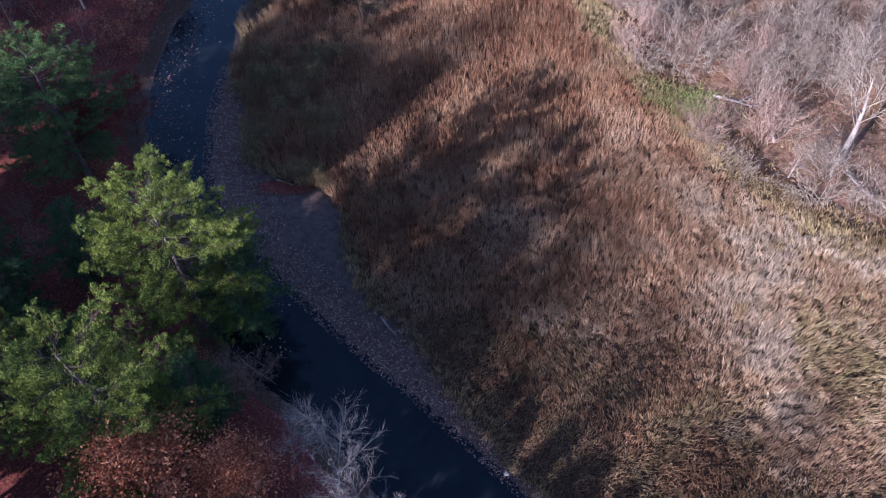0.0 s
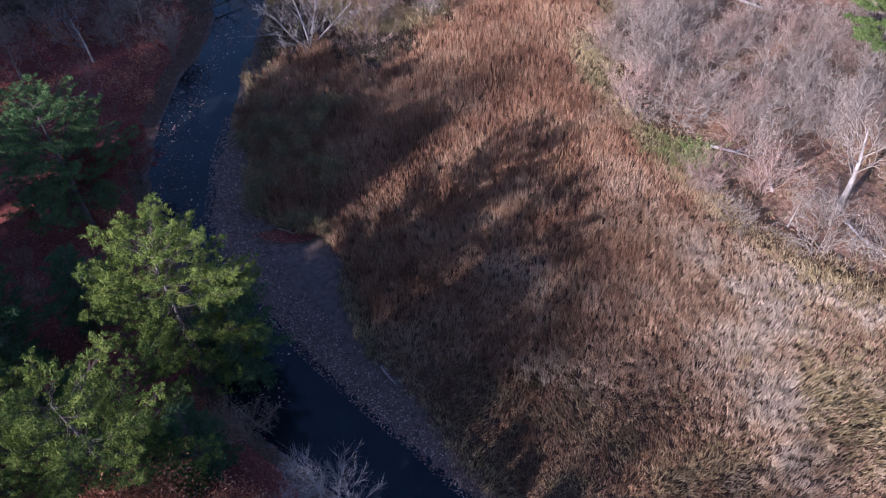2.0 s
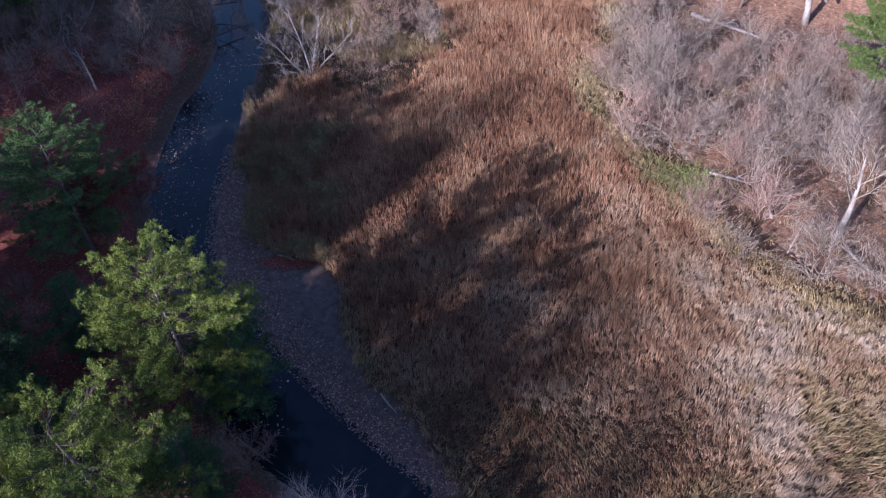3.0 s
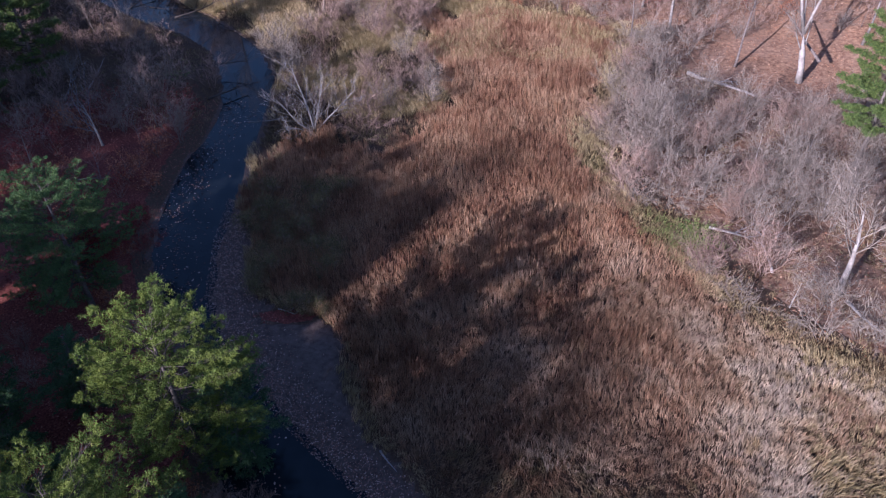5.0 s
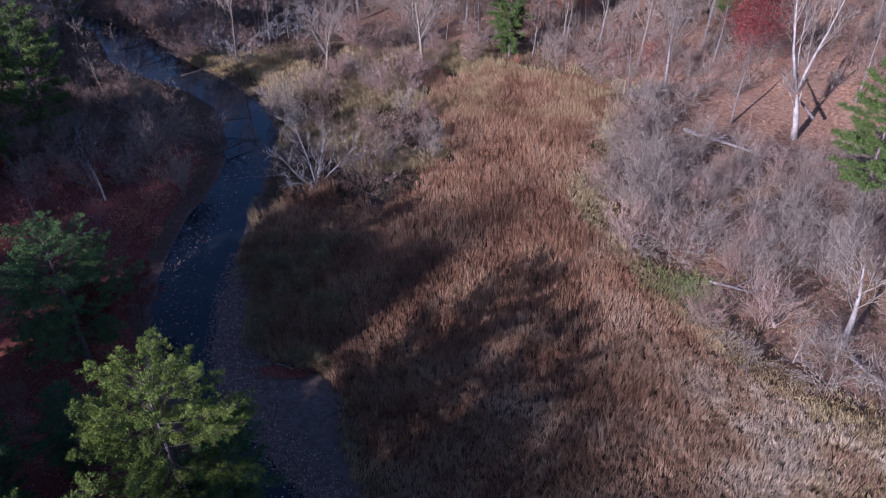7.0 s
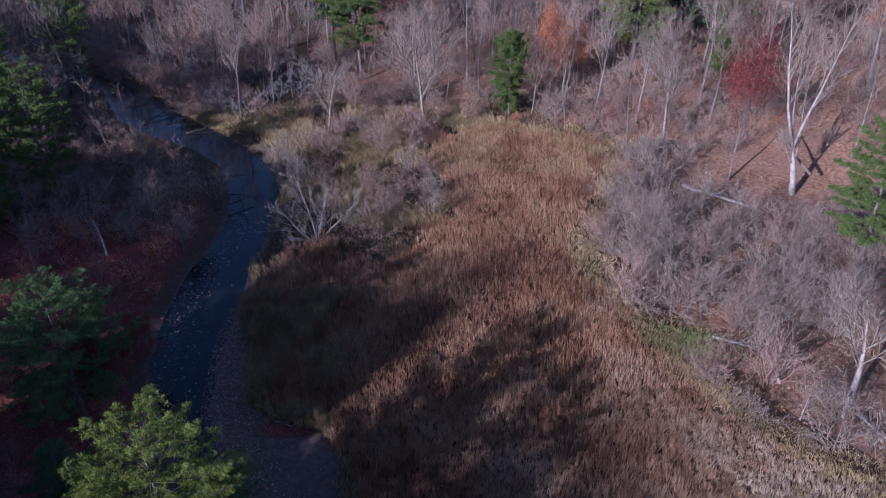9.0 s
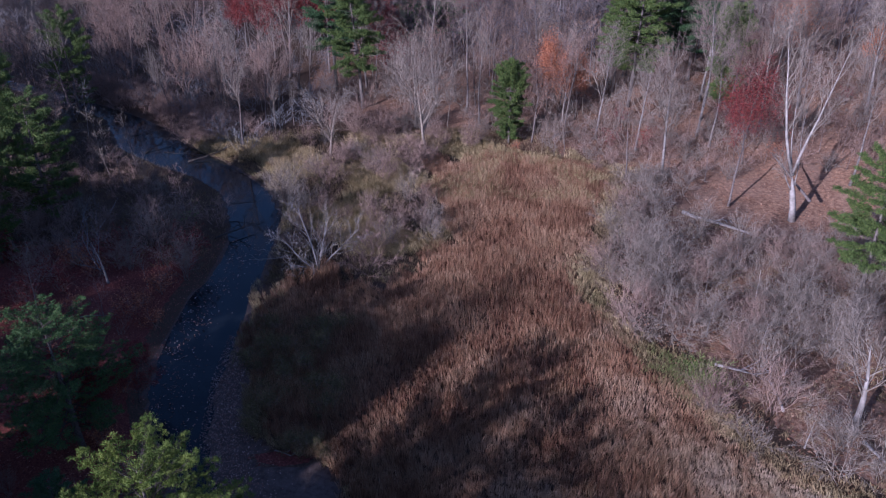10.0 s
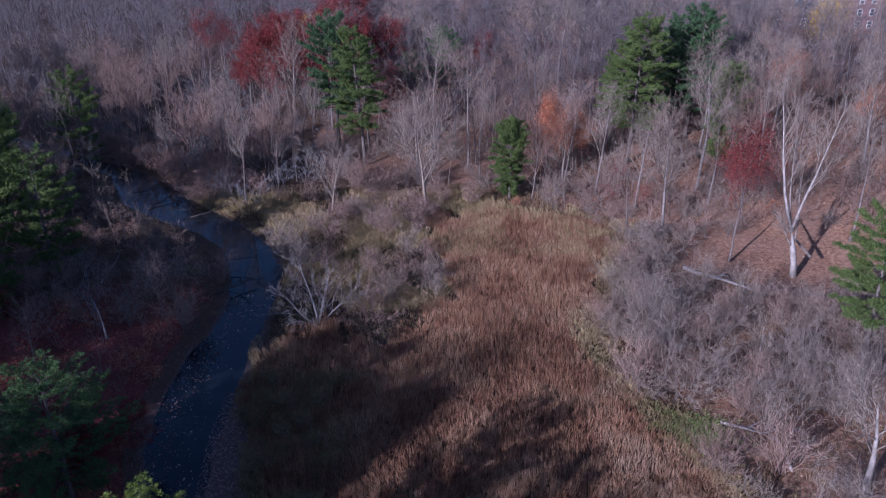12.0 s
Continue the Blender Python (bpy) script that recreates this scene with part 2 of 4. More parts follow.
def ground(x, y):
    x, y = np.asarray(x, float), np.asarray(y, float)
    lb, rb = interp(y, LEFT_BANK), interp(y, RIGHT_BANK)
    right, left = x - rb, lb - x
    h = np.where(right > 0, 0.02 + 0.28 * smooth(right / 4.0), 0.0)
    h = np.where(left > 0, 0.9 * smooth(left / 3.5) + 2.6 * smooth((left - 3) / 45) * smooth((70 - y) / 40), h)
    inside = np.minimum(-right, -left)
    h = np.where(inside > 0, -0.6 * smooth(inside / 1.2), h)
    s = rise(x, y)
    h = h + np.where(right > 0, (8.5 * smooth((s + 3) / 60) + 1.2 * smooth((s - 60) / 300)) * smooth((x + 42) / 34), 0)
    rough = np.where(right > 0, 0.06 + 0.5 * smooth(s / 25), np.where(left > 0, 0.06 + 0.35 * smooth(left / 6), 0.05))
    return h + rough * wobble(x, y) * smooth(np.maximum(np.abs(right), np.abs(left)) / 2)


def in_marsh(x, y):
    return (x > interp(y, REED_EDGE)) & (x < interp(y, MARSH_END)) & (y < 84.5) & (x > interp(y, MARSH_LEFT))


def z_at(x, y):
    return float(ground(x, y))


# ---- mesh helpers ----
def mesh_np(name, verts, faces, material, smooth_shade=False):
    """A mesh from arrays of corners and of triangles or quads."""
    me = bpy.data.meshes.new(name)
    verts, faces = np.asarray(verts, np.float32), np.asarray(faces, np.int32)
    k = faces.shape[1]
    me.vertices.add(len(verts))
    me.vertices.foreach_set("co", verts.ravel())
    me.loops.add(faces.size)
    me.loops.foreach_set("vertex_index", faces.ravel())
    me.polygons.add(len(faces))
    me.polygons.foreach_set("loop_start", np.arange(0, faces.size, k, dtype=np.int32))
    if smooth_shade:
        me.polygons.foreach_set("use_smooth", np.ones(len(faces), bool))
    me.materials.append(material)
    me.update(calc_edges=True)
    return me


def part(name, me, parent, label="", at=(0, 0, 0)):
    ob = new(name, me)
    ob.parent = parent
    ob.location = at
    if label:
        ob["label"] = label
    return ob


class Tubes:
    """Tapered branches gathered into one mesh of triangles."""
    def __init__(self):
        self.v, self.f = [], []

    def add(self, pts, radii, sides):
        base = len(self.v)
        n = len(pts)
        for i, p in enumerate(pts):
            d = (pts[min(i + 1, n - 1)] - pts[max(i - 1, 0)]).normalized()
            a = d.cross(Vector((0.31, 0.95, 0.17)) if abs(d.z) > 0.8 else Vector((0, 0, 1))).normalized()
            b = d.cross(a)
            if i == n - 1:
                self.v.append(tuple(p))
                break
            for s in range(sides):
                w = 2 * math.pi * s / sides
                self.v.append(tuple(p + (a * math.cos(w) + b * math.sin(w)) * radii[i]))
        for i in range(n - 2):
            for s in range(sides):
                q, r = base + i * sides + s, base + i * sides + (s + 1) % sides
                self.f += [(q, r, r + sides), (q, r + sides, q + sides)]
        if sides > 4:
            self.f += [(base, base + s + 1, base + s) for s in range(1, sides - 1)]
        tip = base + (n - 1) * sides
        for s in range(sides):
            self.f.append((base + (n - 2) * sides + s, base + (n - 2) * sides + (s + 1) % sides, tip))

    def twig(self, p, q, r, side):
        """The finest shoots: one sliver each."""
        n = len(self.v)
        self.v += [tuple(p - side * r), tuple(p + side * r), tuple(q)]
        self.f.append((n, n + 1, n + 2))

    def mesh(self, name, material):
        return mesh_np(name, self.v, self.f, material, True)


def polyline(rng, p, d, length, n, bend, up):
    pts = [p.copy()]
    d = d.normalized()
    for _ in range(n):
        d = (d + Vector((rng.uniform(-1, 1), rng.uniform(-1, 1), rng.uniform(-1, 1))) * bend + Vector((0, 0, up))).normalized()
        p = p + d * (length / n)
        pts.append(p.copy())
    return pts


def spread(rng, d, angle):
    side = d.cross(Vector((rng.uniform(-1, 1), rng.uniform(-1, 1), rng.uniform(-1, 1)))).normalized()
    return (d * math.cos(angle) + side * math.sin(angle)).normalized()


def taper(r, n, end=0.25):
    return [r * (1 - (1 - end) * i / n) for i in range(n + 1)]


def branch_out(rng, tubes, tips, p, d, length, r, level, counts, up, thin):
    if level >= 2:
        q = p + (d + Vector((0, 0, up))).normalized() * length
        tubes.twig(p, q, r * 1.3, d.cross(Vector((rng.uniform(-1, 1), rng.uniform(-1, 1), rng.uniform(-1, 1)))).normalized())
        tips.append((q, d))
        return
    n = (4, 2)[level]
    pts = polyline(rng, p, d, length, n, 0.16 + 0.05 * level, up)
    tubes.add(pts, taper(r, n, 0.3), 3)
    if level >= len(counts):
        tips.append((pts[-1], (pts[-1] - pts[-2]).normalized()))
        return
    for k in range(counts[level]):
        f = 0.25 + 0.75 * (k + rng.random()) / counts[level]
        i = min(int(f * n), n - 1)
        q = pts[i].lerp(pts[i + 1], f * n - i)
        way = (pts[i + 1] - pts[i]).normalized()
        branch_out(rng, tubes, tips, q, spread(rng, way, rng.uniform(0.45, 0.95)), length * rng.uniform(0.38, 0.62), max(r * rng.uniform(0.35, 0.55), thin), level + 1, counts, up, thin)


def bare_tree_meshes(seed, height, radius, fork, counts, trunk_mat, twig_mat, lean=0.05, clear=0.35, up=0.1, reach=0.36, thin=0.008, split=False):
    """The trunk and the limbs of a leafless tree, and where its twigs end."""
    rng = random.Random(seed)
    trunk, limbs, tips, single = Tubes(), Tubes(), [], []
    n = 9
    pts = polyline(rng, Vector((0, 0, -0.25)), Vector((rng.uniform(-lean, lean), rng.uniform(-lean, lean), 1)), height * 0.86, n, 0.07, 0.05)
    radii = taper(radius, n, 0.12)
    radii[0] *= 1.45
    trunk.add(pts, radii, 7)
    for k in range(fork):
        f = clear + (0.97 - clear) * (k + rng.random() * 0.8) / fork
        i = min(int(f * n), n - 1)
        q = pts[i].lerp(pts[i + 1], f * n - i)
        way = spread(rng, (pts[i + 1] - pts[i]).normalized(), rng.uniform(0.5, 1.0))
        if split:
            limbs = Tubes()
            single.append(limbs)
        branch_out(rng, limbs, tips, q, way, height * reach * (1.25 - 0.75 * f) * rng.uniform(0.7, 1.2), radii[i] * 0.5, 0, counts, up, thin)
    if split:
        return trunk.mesh("trunk", trunk_mat), [t.mesh("limb", twig_mat) for t in single], tips
    return trunk.mesh("trunk", trunk_mat), limbs.mesh("crown", twig_mat), tips


def leaf_mesh(name, rng, spots, material, per, size, gather, flat=0.5):
    """Small folded leaves gathered round the given spots."""
    c = np.repeat(np.array([tuple(s) for s in spots]), per, axis=0)
    n = len(c)
    c = c + rng.normal(0, gather, (n, 3))
    a = rng.normal(0, 1, (n, 3)) * (1, 1, flat)
    a /= np.linalg.norm(a, axis=1, keepdims=True)
    b = np.cross(a, rng.normal(0, 1, (n, 3)))
    b /= np.linalg.norm(b, axis=1, keepdims=True)
    s = size * rng.uniform(0.6, 1.3, (n, 1))
    up = np.cross(a, b) * s * 0.25
    v = np.stack([c - a * s, c - b * s * 0.55 + up, c + a * s, c + b * s * 0.55 + up], 1).reshape(-1, 3)
    i = np.arange(n)[:, None] * 4
    f = np.concatenate([i + [0, 1, 2], i + [0, 2, 3]])
    return mesh_np(name, v, f, material)


def needle_mesh(name, rng, spots, ways, material, per, length, width):
    """Tufts of needles: thin blades that fan out from each spot along its shoot."""
    c = np.repeat(np.array([tuple(s) for s in spots]), per, axis=0)
    w = np.repeat(np.array([tuple(s) for s in ways]), per, axis=0)
    n = len(c)
    d = w * 0.6 + rng.normal(0, 0.6, (n, 3)) + (0, 0, 0.3)
    d /= np.linalg.norm(d, axis=1, keepdims=True)
    s = np.cross(d, rng.normal(0, 1, (n, 3)))
    s /= np.linalg.norm(s, axis=1, keepdims=True)
    c = c + rng.normal(0, length * 0.3, (n, 3)) * (1, 1, 0.6)
    k = length * rng.uniform(0.6, 1.25, (n, 1))
    v = np.stack([c - s * width, c + s * width, c + d * k], 1).reshape(-1, 3)
    return mesh_np(name, v, np.arange(n * 3).reshape(-1, 3), material)


def conifer_meshes(seed, height, spread_r, radius, first, whorls, limbs, tufts, per, material, size=0.26, droop=0.0, irregular=0.35, thick=0.11, taper_from=0.45):
    """A conifer: trunk, limbs in whorls, and needle tufts along their shoots."""
    rng, nrng = random.Random(seed), np.random.default_rng(seed)
    trunk, wood, spots, ways = Tubes(), Tubes(), [], []
    n = 10
    pts = polyline(rng, Vector((0, 0, -0.25)), Vector((rng.uniform(-.04, .04), rng.uniform(-.04, .04), 1)), height, n, 0.035, 0.05)
    radii = taper(radius, n, 0.08)
    trunk.add(pts, radii, 8)
    for w in range(whorls):
        f = first + (0.985 - first) * (w / (whorls - 1))
        i = min(int(f * n), n - 1)
        q = pts[i].lerp(pts[i + 1], f * n - i)
        k0 = rng.random() * 6.28
        here = spread_r * min(1.0, 0.45 + 1.6 * (f - first)) * (1 - max(0, (f - taper_from) / (1.07 - taper_from))) ** 0.8 + 0.25
        for k in range(limbs):
            length = here * rng.uniform(1 - irregular, 1 + irregular * 0.8)
            if rng.random() < 0.12:
                continue
            ang = k0 + 6.28 * k / limbs + rng.uniform(-0.4, 0.4)
            d = Vector((math.cos(ang), math.sin(ang), rng.uniform(0.0, 0.35) + 0.5 * f - droop))
            lp = polyline(rng, q + Vector((0, 0, rng.uniform(-0.2, 0.2))), d, length, 4, 0.12, 0.05 - droop * 0.12)
            wood.add(lp, taper(radii[i] * 0.28 + 0.012, 4, 0.25), 3)
            count = max(3, int(tufts * length / spread_r))
            for s in range(count):
                g = 0.22 + 0.78 * (s + rng.random()) / count
                j = min(int(g * 4), 3)
                p = lp[j].lerp(lp[j + 1], g * 4 - j)
                way = (lp[j + 1] - lp[j]).normalized()
                out = spread(rng, way, rng.uniform(0.3, 1.1))
                out.z = out.z * 0.35 + 0.1 - droop * 0.3
                off = rng.random() ** 0.7 * length * 0.32 * (1.15 - g * 0.6)
                spots.append(p + out * off)
                ways.append((way + out).normalized())
    return trunk.mesh("trunk", PINE_BARK), wood.mesh("bough_frame", PINE_BARK), needle_mesh("crown", nrng, spots, ways, material, per, size, size * thick)


def pine_meshes(seed, height, wide, radius, first, limbs, material, lean=(0.0, 0.0), ragged=0.3, clumps=1.0, blade=0.125):
    """A broad white pine: long level limbs whose side shoots carry separate puffs of needles under a rounded, ragged crown."""
    rng, nrng = random.Random(seed), np.random.default_rng(seed)
    trunk, wood, spots, ways = Tubes(), Tubes(), [], []
    n = 10
    pts = polyline(rng, Vector((0, 0, -0.25)), Vector((lean[0], lean[1], 1)), height, n, 0.03, 0.04)
    radii = taper(radius, n, 0.1)
    trunk.add(pts, radii, 9)
    for k in range(limbs):
        f = first + (0.98 - first) * ((k + 0.6 * rng.random()) / limbs)
        i = min(int(f * n), n - 1)
        q = pts[i].lerp(pts[i + 1], f * n - i)
        g = (f - first) / (1 - first)
        dome = 0.7 + 0.3 * g / 0.35 if g < 0.35 else math.sqrt(max(0.02, 1 - ((g - 0.35) / 0.68) ** 2))
        length = wide * dome * rng.uniform(1 - ragged, 1 + ragged * 0.6)
        ang = k * 2.39996 + rng.uniform(-0.5, 0.5)
        rise_by = -0.12 + 0.85 * g * g + rng.uniform(-0.12, 0.15)
        lp = polyline(rng, q, Vector((math.cos(ang), math.sin(ang), rise_by)), length, 6, 0.1, 0.045)
        wood.add(lp, taper(radii[i] * 0.22 + 0.01, 6, 0.15), 4)
        shoots = max(6, int(length * 9.0 * clumps))
        for j in range(shoots):
            h = 0.3 + 0.7 * (j + rng.random()) / shoots
            a = min(int(h * 6), 5)
            p = lp[a].lerp(lp[a + 1], h * 6 - a)
            way = (lp[a + 1] - lp[a]).normalized()
            side = way.cross(Vector((0, 0, 1))).normalized() * rng.choice((-1, 1))
            out = (way * rng.uniform(0.4, 1.0) + side * rng.uniform(0.2, 1.0) + Vector((0, 0, rng.uniform(-0.05, 0.4)))).normalized()
            reach = (0.25 + 0.3 * length * (1.12 - h)) * rng.uniform(0.5, 1.1)
            tip = p + out * reach
            wood.twig(p, tip, 0.014, out.cross(Vector((0, 0, 1))).normalized())
            steps = max(1, int(reach / 0.3))
            for m in range(steps):
                spots.append(p.lerp(tip, (m + 1) / steps))
                ways.append((out + Vector((0, 0, 0.5))).normalized())
        spots.append(lp[-1])
        ways.append((lp[-1] - lp[-2]).normalized())
    return trunk.mesh("trunk", PINE_BARK), wood.mesh("bough_frame", BOUGH), puff_mesh("crown", nrng, spots, ways, material, blade)


def puff_mesh(name, rng, spots, ways, material, blade, per=34):
    """Round puffs of short needles, each fanning up and out from the end of a shoot."""
    c = np.repeat(np.array([tuple(p) for p in spots]), per, axis=0)
    w = np.repeat(np.array([tuple(p) for p in ways]), per, axis=0)
    n = len(c)
    d = w * 0.55 + rng.normal(0, 0.75, (n, 3)) + (0, 0, 0.2)
    d /= np.linalg.norm(d, axis=1, keepdims=True)
    s = np.cross(d, rng.normal(0, 1, (n, 3)))
    s /= np.linalg.norm(s, axis=1, keepdims=True)
    size = np.repeat(rng.uniform(0.7, 1.3, (len(spots), 1)), per, axis=0)
    c = c + rng.normal(0, blade * 0.5, (n, 3)) * (1, 1, 0.6) * size
    k = blade * size * rng.uniform(0.7, 1.3, (n, 1))
    v = np.stack([c - s * blade * 0.13, c + s * blade * 0.13, c + d * k], 1).reshape(-1, 3)
    return mesh_np(name, v, np.arange(n * 3).reshape(-1, 3), material)


def thing(name, meshes, label, category, group=""):
    """A thing of several meshes under an Empty at its base, kept far below until copies are placed."""
    ob = new(name)
    ob.empty_display_size = 0.3
    for me, part_label in meshes:
        part(me.name.split(".")[0], me, ob, part_label)
    return tagged(ob, label, category, group)


class Kind:
    """A kind of plant that is built once and set out many times."""
    def __init__(self, name, meshes, label, category, group):
        self.args, self.first = (name, meshes, label, category, group), None

    def put(self, x, y, turn=0.0, size=1.0, tall=1.0, label="", sink=0.0):
        m = pose(x, y, z_at(x, y) - sink, 0, 0, turn)
        if self.first is None:
            ob = self.first = thing(*self.args)
            ob.matrix_basis = m
        else:
            ob = copy_thing(self.first, m)
        ob.scale = (size, size, size * tall)
        if label:
            ob["label"] = label
        return ob


# ---- ground: one sheet to the horizon ----
def axis(lo, hi, step, far):
    core = np.arange(lo, hi + step / 2, step)
    out = []
    d, p = step, hi
    while p < far:
        d *= 1.22
        p += d
        out.append(p)
    neg, d, p = [], step, lo
    while p > -far:
        d *= 1.22
        p -= d
        neg.append(p)
    return np.array(neg[::-1] + list(core) + out)


def build_ground():
    xs, ys = axis(-60, 60, 0.7, 2400), axis(4, 110, 0.6, 2400)
    gx, gy = np.meshgrid(xs, ys)
    gz = ground(gx, gy)
    nx, ny = len(xs), len(ys)
    i = (np.arange(ny - 1)[:, None] * nx + np.arange(nx - 1)[None, :]).ravel()
    me = mesh_np("ground", np.stack([gx, gy, gz], -1).reshape(-1, 3), np.stack([i, i + 1, i + nx + 1, i + nx], 1), GROUND, True)
    x, y = gx.ravel(), gy.ravel()
    right, left = x - interp(y, RIGHT_BANK), interp(y, LEFT_BANK) - x
    marsh_gap = x - interp(y, MARSH_END)
    zones = {
        "mud": np.where(np.exp(-((x + 10.3) / 2.6) ** 2 - ((y - 32.7) / 0.8) ** 2) > 0.4, 0.0, 1.0) * np.where((right > -3) & (x < interp(y, REED_EDGE) + 0.4) & (y < 60), 1.0, 0.0) + np.where((left > -3) & (left < 0.5), 0.8, 0.0) + np.where((right > -3) & (right < 0.6), 1.0, 0.0),
        "litter": smooth((marsh_gap - 1.0) / 6) * (y < 80) + smooth((rise(x, y) + 6) / 6) * (right > 6) * smooth((x + 30) / 16),
        "deep": smooth((left - 0.8) / 2.0) * smooth((66 - y) / 14) + 0.9 * np.exp(-((x + 10.3) / 2.6) ** 2 - ((y - 32.7) / 0.8) ** 2),
        "moss": 0.9 * np.exp(-((x - 18.4) / 2.4) ** 2 - ((y - 41.0) / 2.2) ** 2) + 0.5 * np.exp(-((x + 27) / 3) ** 2 - ((y - 66) / 4) ** 2),
    }
    for name, v in zones.items():
        a = me.attributes.new(name, "FLOAT", "POINT")
        a.data.foreach_set("value", np.clip(v, 0, 1).astype(np.float32))
    tagged(new("ground", me), "brown forest soil, leaf litter and grey creek mud", "ground", kind="structure")


build_ground()


def build_water():
    ys = np.concatenate([np.arange(-55, 12, 3.0), np.arange(12, 110, 1.0), np.arange(110, 200, 6.0)])
    lb, rb = interp(ys, LEFT_BANK) - 0.5, interp(ys, RIGHT_BANK) + 0.35
    v = np.stack([np.stack([lb, ys, ys * 0], 1), np.stack([rb, ys, ys * 0], 1)], 1).reshape(-1, 3)
    i = np.arange(len(ys) - 1) * 2
    tagged(new("water", mesh_np("water", v, np.stack([i, i + 1, i + 3, i + 2], 1), WATER)), "dark still creek water with floating leaves", "water", kind="structure")


build_water()


# ---- stands of reed and grass ----
def blades(seed, x, y, per, tall, width, lean, spread_r, flow=0.5, low=None):
    """Bent blades in tufts at x, y: corners and triangles."""
    rng = np.random.default_rng(seed)
    z = ground(x, y)
    # whole patches lie over the same way
    ang = 2.4 * np.sin(x * 0.23 + 1.1 * np.sin(y * 0.19)) + 1.9 * np.sin(y * 0.31 + x * 0.11) + rng.normal(0, 0.7, len(x))
    h = tall * (0.82 + 0.18 * np.sin(x * 0.4) * np.sin(y * 0.37)) * rng.uniform(0.75, 1.2, len(x))
    if low is not None:
        h = h * low
    x, y, z, ang, h = (np.repeat(a, per) for a in (x, y, z, ang, h))
    n = len(x)
    x, y = x + rng.normal(0, spread_r, n), y + rng.normal(0, spread_r, n)
    h = h * rng.uniform(0.6, 1.15, n)
    own = rng.uniform(0, 6.283, n)
    dx, dy = flow * np.cos(ang) + (1 - flow) * np.cos(own), flow * np.sin(ang) + (1 - flow) * np.sin(own)
    lodged = smooth((np.sin(x * 0.41 + 2 * np.sin(y * 0.23)) + np.sin(y * 0.53 + x * 0.2) - 0.2) / 1.2)
    bend = lean * (1 + 0.6 * lodged) * rng.uniform(0.3, 1.7, n) * h
    face = rng.uniform(0, 6.283, n)
    w = width * rng.uniform(0.6, 1.5, n)
    wx, wy = np.cos(face) * w, np.sin(face) * w
    b, t = np.stack([x, y, z - 0.05], 1), np.stack([x + dx * bend, y + dy * bend, z + h * (1 - 0.35 * (bend / h) ** 2)], 1)
    m = b * 0.45 + t * 0.55
    m[:, 2] += 0.12 * h
    side = np.stack([wx, wy, wx * 0], 1)
    v = np.stack([b, m + side, t, m - side], 1).reshape(-1, 3)
    i = np.arange(n)[:, None] * 4
    f = np.concatenate([i + [0, 1, 2], i + [0, 2, 3]])
    return v, f


def scatter(seed, x0, x1, y0, y1, step, keep):
    rng = np.random.default_rng(seed)
    gx, gy = np.meshgrid(np.arange(x0, x1, step), np.arange(y0, y1, step))
    x, y = gx.ravel() + rng.uniform(-step, step, gx.size) * 0.6, gy.ravel() + rng.uniform(-step, step, gx.size) * 0.6
    k = keep(x, y, rng)
    return x[k], y[k]


def stand(name, parts, material, label, category):
    v, f, n = [], [], 0
    for pv, pf in parts:
        v.append(pv)
        f.append(pf + n)
        n += len(pv)
    return tagged(new(name, mesh_np(name, np.concatenate(v), np.concatenate(f), material)), label, category, kind="stuff")


def near_view(x, y):
    return (np.abs(x) < 6 + (y + 18) * 0.72) & (y > 8)


def sedge_zone(x, y, rng):
    """Yellowish sedge along the reed's edges."""
    e = np.minimum(interp(y, MARSH_END) - x + 1.2, (x - interp(y, REED_EDGE)) * 1.3) + 1.4 * np.sin(x * 0.45 + y * 0.33) + rng.uniform(-1, 1, len(x))
    low = (x > 16 + 0.3 * (y - 10)) & (np.sin(x * 0.35) + np.sin(y * 0.5 + x * 0.2) + rng.normal(0, 0.9, len(x)) > 0.9) & (y < 32)
    return (e < 1.6) | low


